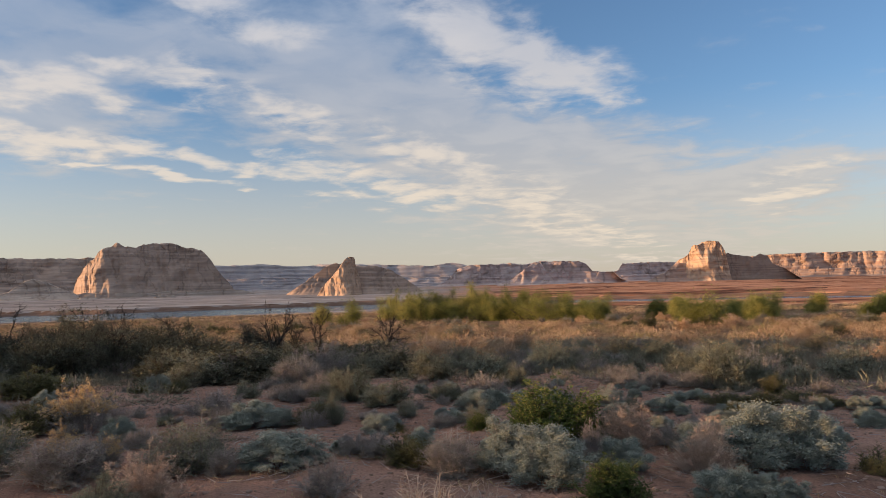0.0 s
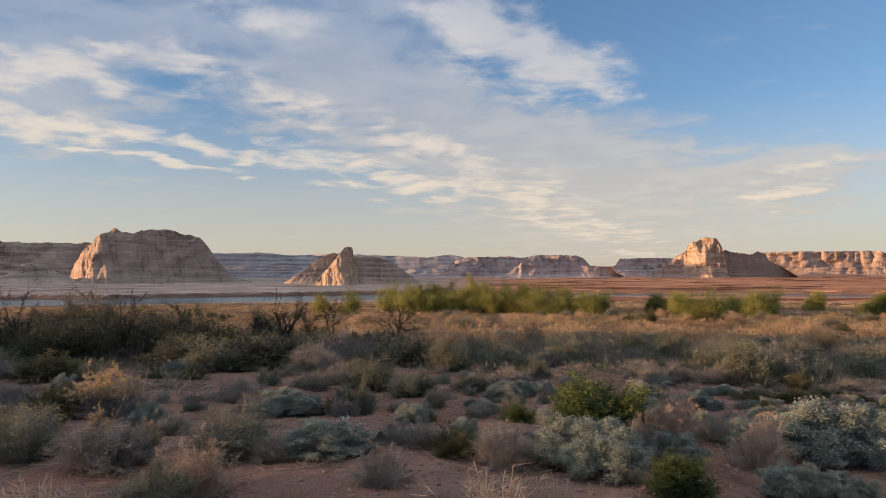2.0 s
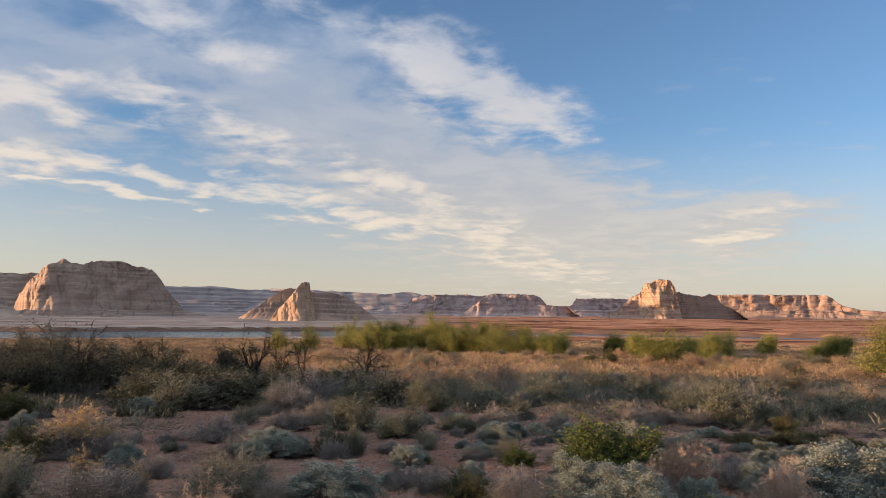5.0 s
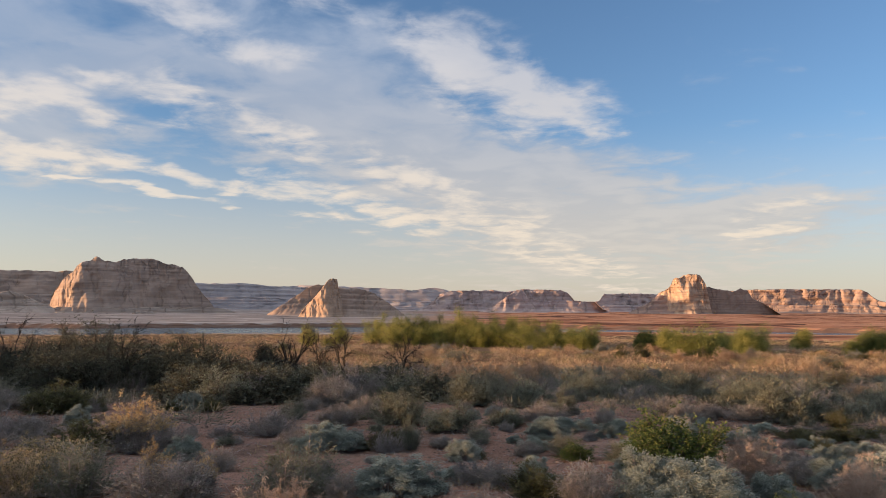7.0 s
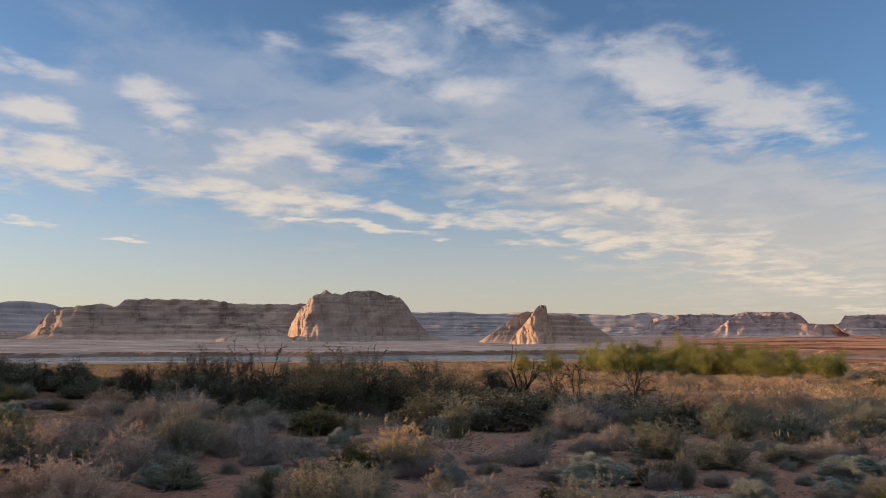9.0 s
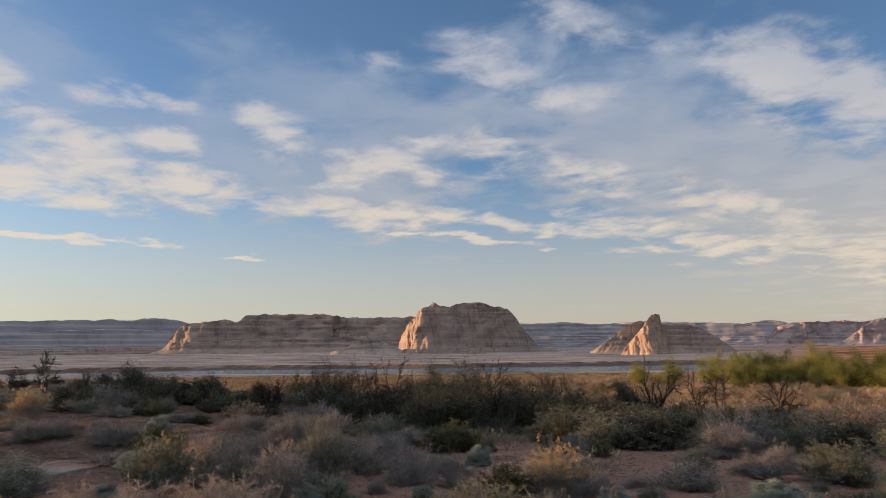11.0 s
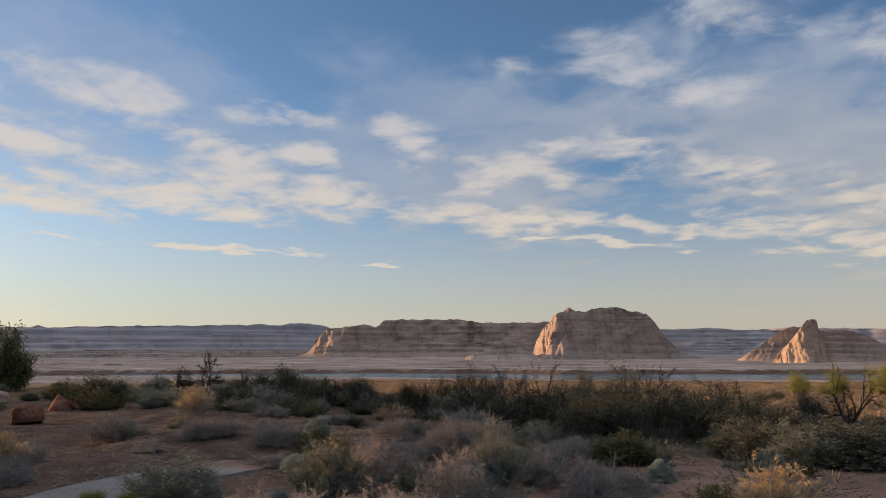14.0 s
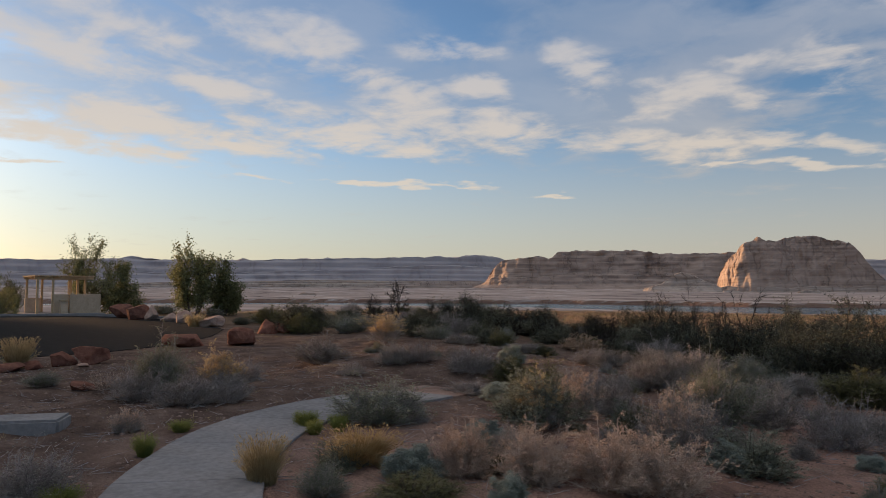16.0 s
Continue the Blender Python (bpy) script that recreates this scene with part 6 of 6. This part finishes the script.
def cover():
    g = np.random.default_rng(101)
    # the open plain down to the shore
    forms = [clump(g, 130, 0.72, 1.4, 0.011, 0.28) for _ in range(5)] + [clump(g, 110, 0.5, 1.7, 0.012, 0.27) for _ in range(3)]
    for n, material, name, label, k in ((1900, FIELD, "plain_brush", "orange-brown dry brush covering the plain", 5), (1300, FIELD_RUST, "rusty_brush", "rust-red dry brush on the plain", 25), (1000, FIELD_OLIVE, "olive_brush", "olive-yellow dry brush on the plain", 35)):
        x, y, r, a = polar(g, n, -42, 62, 32, 120, 0.5)
        keep = (r > 40 + 8 * waves(x, y, 30, 8)) & ((a < 30) | (r > 85)) & (waves(x, y, 17, k) > -0.3)
        x, y, r = x[keep], y[keep], r[keep]
        scatter(name, forms, x, y, 0.5 + 1.7 * g.power(0.6, len(x)), material, label, "brush", k)
        x, y, r, a = polar(g, int(n * 1.25), -42, 66, 115, 300, 0.5)
        keep = waves(x, y, 40, k + 1) > -0.35
        x, y = x[keep], y[keep]
        scatter("lower_" + name, [clump(g, 44, 0.65, 1.8, 0.035, 0.34) for _ in range(5)], x, y, 0.6 + 1.6 * g.power(0.7, len(x)), material, label.replace("the plain", "the lower plain"), "brush", k + 2)
    # undergrowth in the belt of shrubs
    x, y, r, a = polar(g, 2600, -38, 30, 15.5, 48, 0.55)
    keep = r > 18 + 4 * waves(x, y, 7, 12)
    x, y = x[keep], y[keep]
    scatter("undergrowth", [clump(g, 80, 0.5, 1.1, 0.008, 0.34) for _ in range(6)], x, y, g.uniform(0.5, 1.3, len(x)), UNDER, "grey-green undergrowth between the shrubs", "brush", 16)
    x, y, r, a = polar(g, 1500, -42, 80, 290, 470, 0.6)
    scatter("shore_grass", [clump(g, 14, 0.5, 2.2, 0.12) for _ in range(4)], x, y, g.uniform(0.8, 1.6, len(x)), FIELD, "tan dry grass near the lake shore", "grass", 6)
    # small dry grass on the near sand
    x, y, r, a = polar(g, 2600, -40, 84, 4.5, 34, 0.35)
    keep = off_built(x, y) & (waves(x, y, 5, 44) > -0.25)
    x, y = x[keep], y[keep]
    scatter("sand_grass", [clump(g, 22, 0.1, 0.16, 0.0028, 0.7) for _ in range(4)], x, y, g.uniform(0.4, 1.3, len(x)), STRAW, "sparse low straw-coloured grass on the sand", "grass", 7)
    x, y, r, a = polar(g, 2400, -40, 84, 5, 34, 0.35)
    keep = off_built(x, y) & (waves(x, y, 4, 47) > 0.0)
    x, y = x[keep], y[keep]
    scatter("sand_herbs", [clump(g, 40, 0.07, 0.16, 0.005, 0.4) for _ in range(4)], x, y, g.uniform(0.5, 1.3, len(x)), LEAF_GREY, "small grey-green herbs on the sand", "herbs", 8)
    # gravel
    forms = []
    for k in range(5):
        bm = bmesh.new()
        bmesh.ops.create_icosphere(bm, subdivisions=1, radius=0.5)
        for v in bm.verts:
            v.co = Vector((v.co.x * g.uniform(0.8, 1.2), v.co.y * g.uniform(0.8, 1.1), v.co.z * 0.6)) * g.uniform(0.8, 1.1)
        bm.verts.ensure_lookup_table()
        forms.append((np.array([v.co[:] for v in bm.verts]), np.array([[v.index for v in f.verts] for f in bm.faces])))
        bm.free()
    x, y, r, a = polar(g, 30000, -40, 84, 3.5, 26, 0.3)
    keep = off_built(x, y, 0.66)
    x, y = x[keep], y[keep]
    scatter("gravel", forms, x, y, 0.014 + 0.075 * g.power(0.24, len(x)), BOULDER_GREY, "loose reddish gravel on the sand", "gravel", 9)
    # dead twigs
    n = 6000
    x, y, r, a = polar(g, n, -40, 84, 4.5, 22, 0.25)
    keep = off_built(x, y, 0.66)
    x, y = x[keep], y[keep]
    t = g.uniform(0, 6.283, len(x))
    p = np.stack([x, y, height(x, y) + 0.012], 1)
    d = np.stack([np.cos(t), np.sin(t), g.uniform(-0.1, 0.25, len(x))], 1) * g.uniform(0.08, 0.35, (len(x), 1))
    out = Pieces()
    spikes(out, p, p + d, np.full(len(x), 0.005), g)
    tagged(new("twig_litter", out.mesh("twig_litter", TWIG_GREY)), "broken grey twigs scattered on the sand", "twigs", kind="stuff")


cover()


# ---- the belt of taller shrubs between the sand and the plain ----
def belt():
    g = np.random.default_rng(202)
    x, y, r, a = polar(g, 300, -36, 13, 17.0, 50, 0.5)
    for i in range(len(x)):
        deep = (r[i] - 17.5) / 30
        kinds = ["willow", "herb", "grey", "rabbit", "willow"] if deep < 0.35 else ["willow", "brush", "grey", "brush", "willow", "brush", "rabbit"]
        tall = g.uniform(0.55, 1.0) * (1.0 - 0.3 * min(deep, 1))
        plant(kinds[g.integers(len(kinds))], x[i], y[i], tall * g.uniform(1.2, 1.9), tall)
    x, y, r, a = polar(g, 60, 8, 19, 20, 38, 0.5)
    for i in range(len(x)):
        tall = g.uniform(0.6, 1.1)
        plant("thicket" if g.random() < 0.6 else "willow", x[i], y[i], tall * g.uniform(1.4, 2.0), tall)
    x, y, r, a = polar(g, 60, -1, 15, 19.5, 31, 0.5)
    for i in range(len(x)):
        tall = g.uniform(0.6, 1.05)
        plant("thicket" if g.random() < 0.75 else "dusk", x[i], y[i], tall * g.uniform(1.4, 2.1), tall)
    x, y, r, a = polar(g, 56, 19, 52, 26, 46, 0.5)
    for i in range(len(x)):
        tall = g.uniform(0.5, 1.0)
        plant(["thicket", "thicket", "dusk", "olive"][g.integers(4)], x[i], y[i], tall * g.uniform(1.5, 2.2), tall)
    x, y, r, a = polar(g, 46, 50, 74, 26, 60, 0.5)
    ok = off_built(x, y, 1.2)
    for i in np.flatnonzero(ok):
        s = g.uniform(0.8, 1.6)
        plant(["olive", "thicket", "rabbit", "dusk"][g.integers(4)], x[i], y[i], s, s * g.uniform(0.35, 0.55))
    # straw bushes at the edge of the plain, and small sage on the open sand
    x, y, r, a = polar(g, 16, -9, 1, 24, 31, 0.5)
    for i in range(len(x)):
        tall = g.uniform(0.9, 1.2)
        plant("brush", x[i], y[i], tall * g.uniform(1.2, 1.6), tall)
    x, y, r, a = polar(g, 34, -34, 6, 27, 44, 0.5)
    for i in range(len(x)):
        tall = g.uniform(0.7, 1.05)
        plant("brush" if g.random() < 0.7 else "yellow", x[i], y[i], tall * g.uniform(1.2, 1.7), tall)
    x, y, r, a = polar(g, 70, -36, 0, 9, 18, 0.5)
    for i in range(len(x)):
        s = g.uniform(0.18, 0.42)
        plant("sage" if g.random() < 0.7 else "grey", x[i], y[i], s, s * g.uniform(0.5, 0.75))
    # larger bushes standing out of the plain
    x, y, r, a = polar(g, 110, -40, 26, 50, 150, 0.6)
    for i in range(len(x)):
        tall = g.uniform(0.9, 1.7)
        plant(["brush", "brush", "yellow", "olive", "rabbit"][g.integers(5)], x[i], y[i], tall * g.uniform(1.3, 2.0), tall)
    # small bushes between the large ones
    x, y, r, a = polar(g, 150, -38, 60, 7, 22, 0.4)
    ok = off_built(x, y, 1.1)
    for i in np.flatnonzero(ok):
        s = g.uniform(0.22, 0.55)
        plant(["grey", "sage", "olive", "dusk", "herb", "rabbit", "grey"][g.integers(7)], x[i], y[i], s, s * g.uniform(0.5, 0.8))


belt()
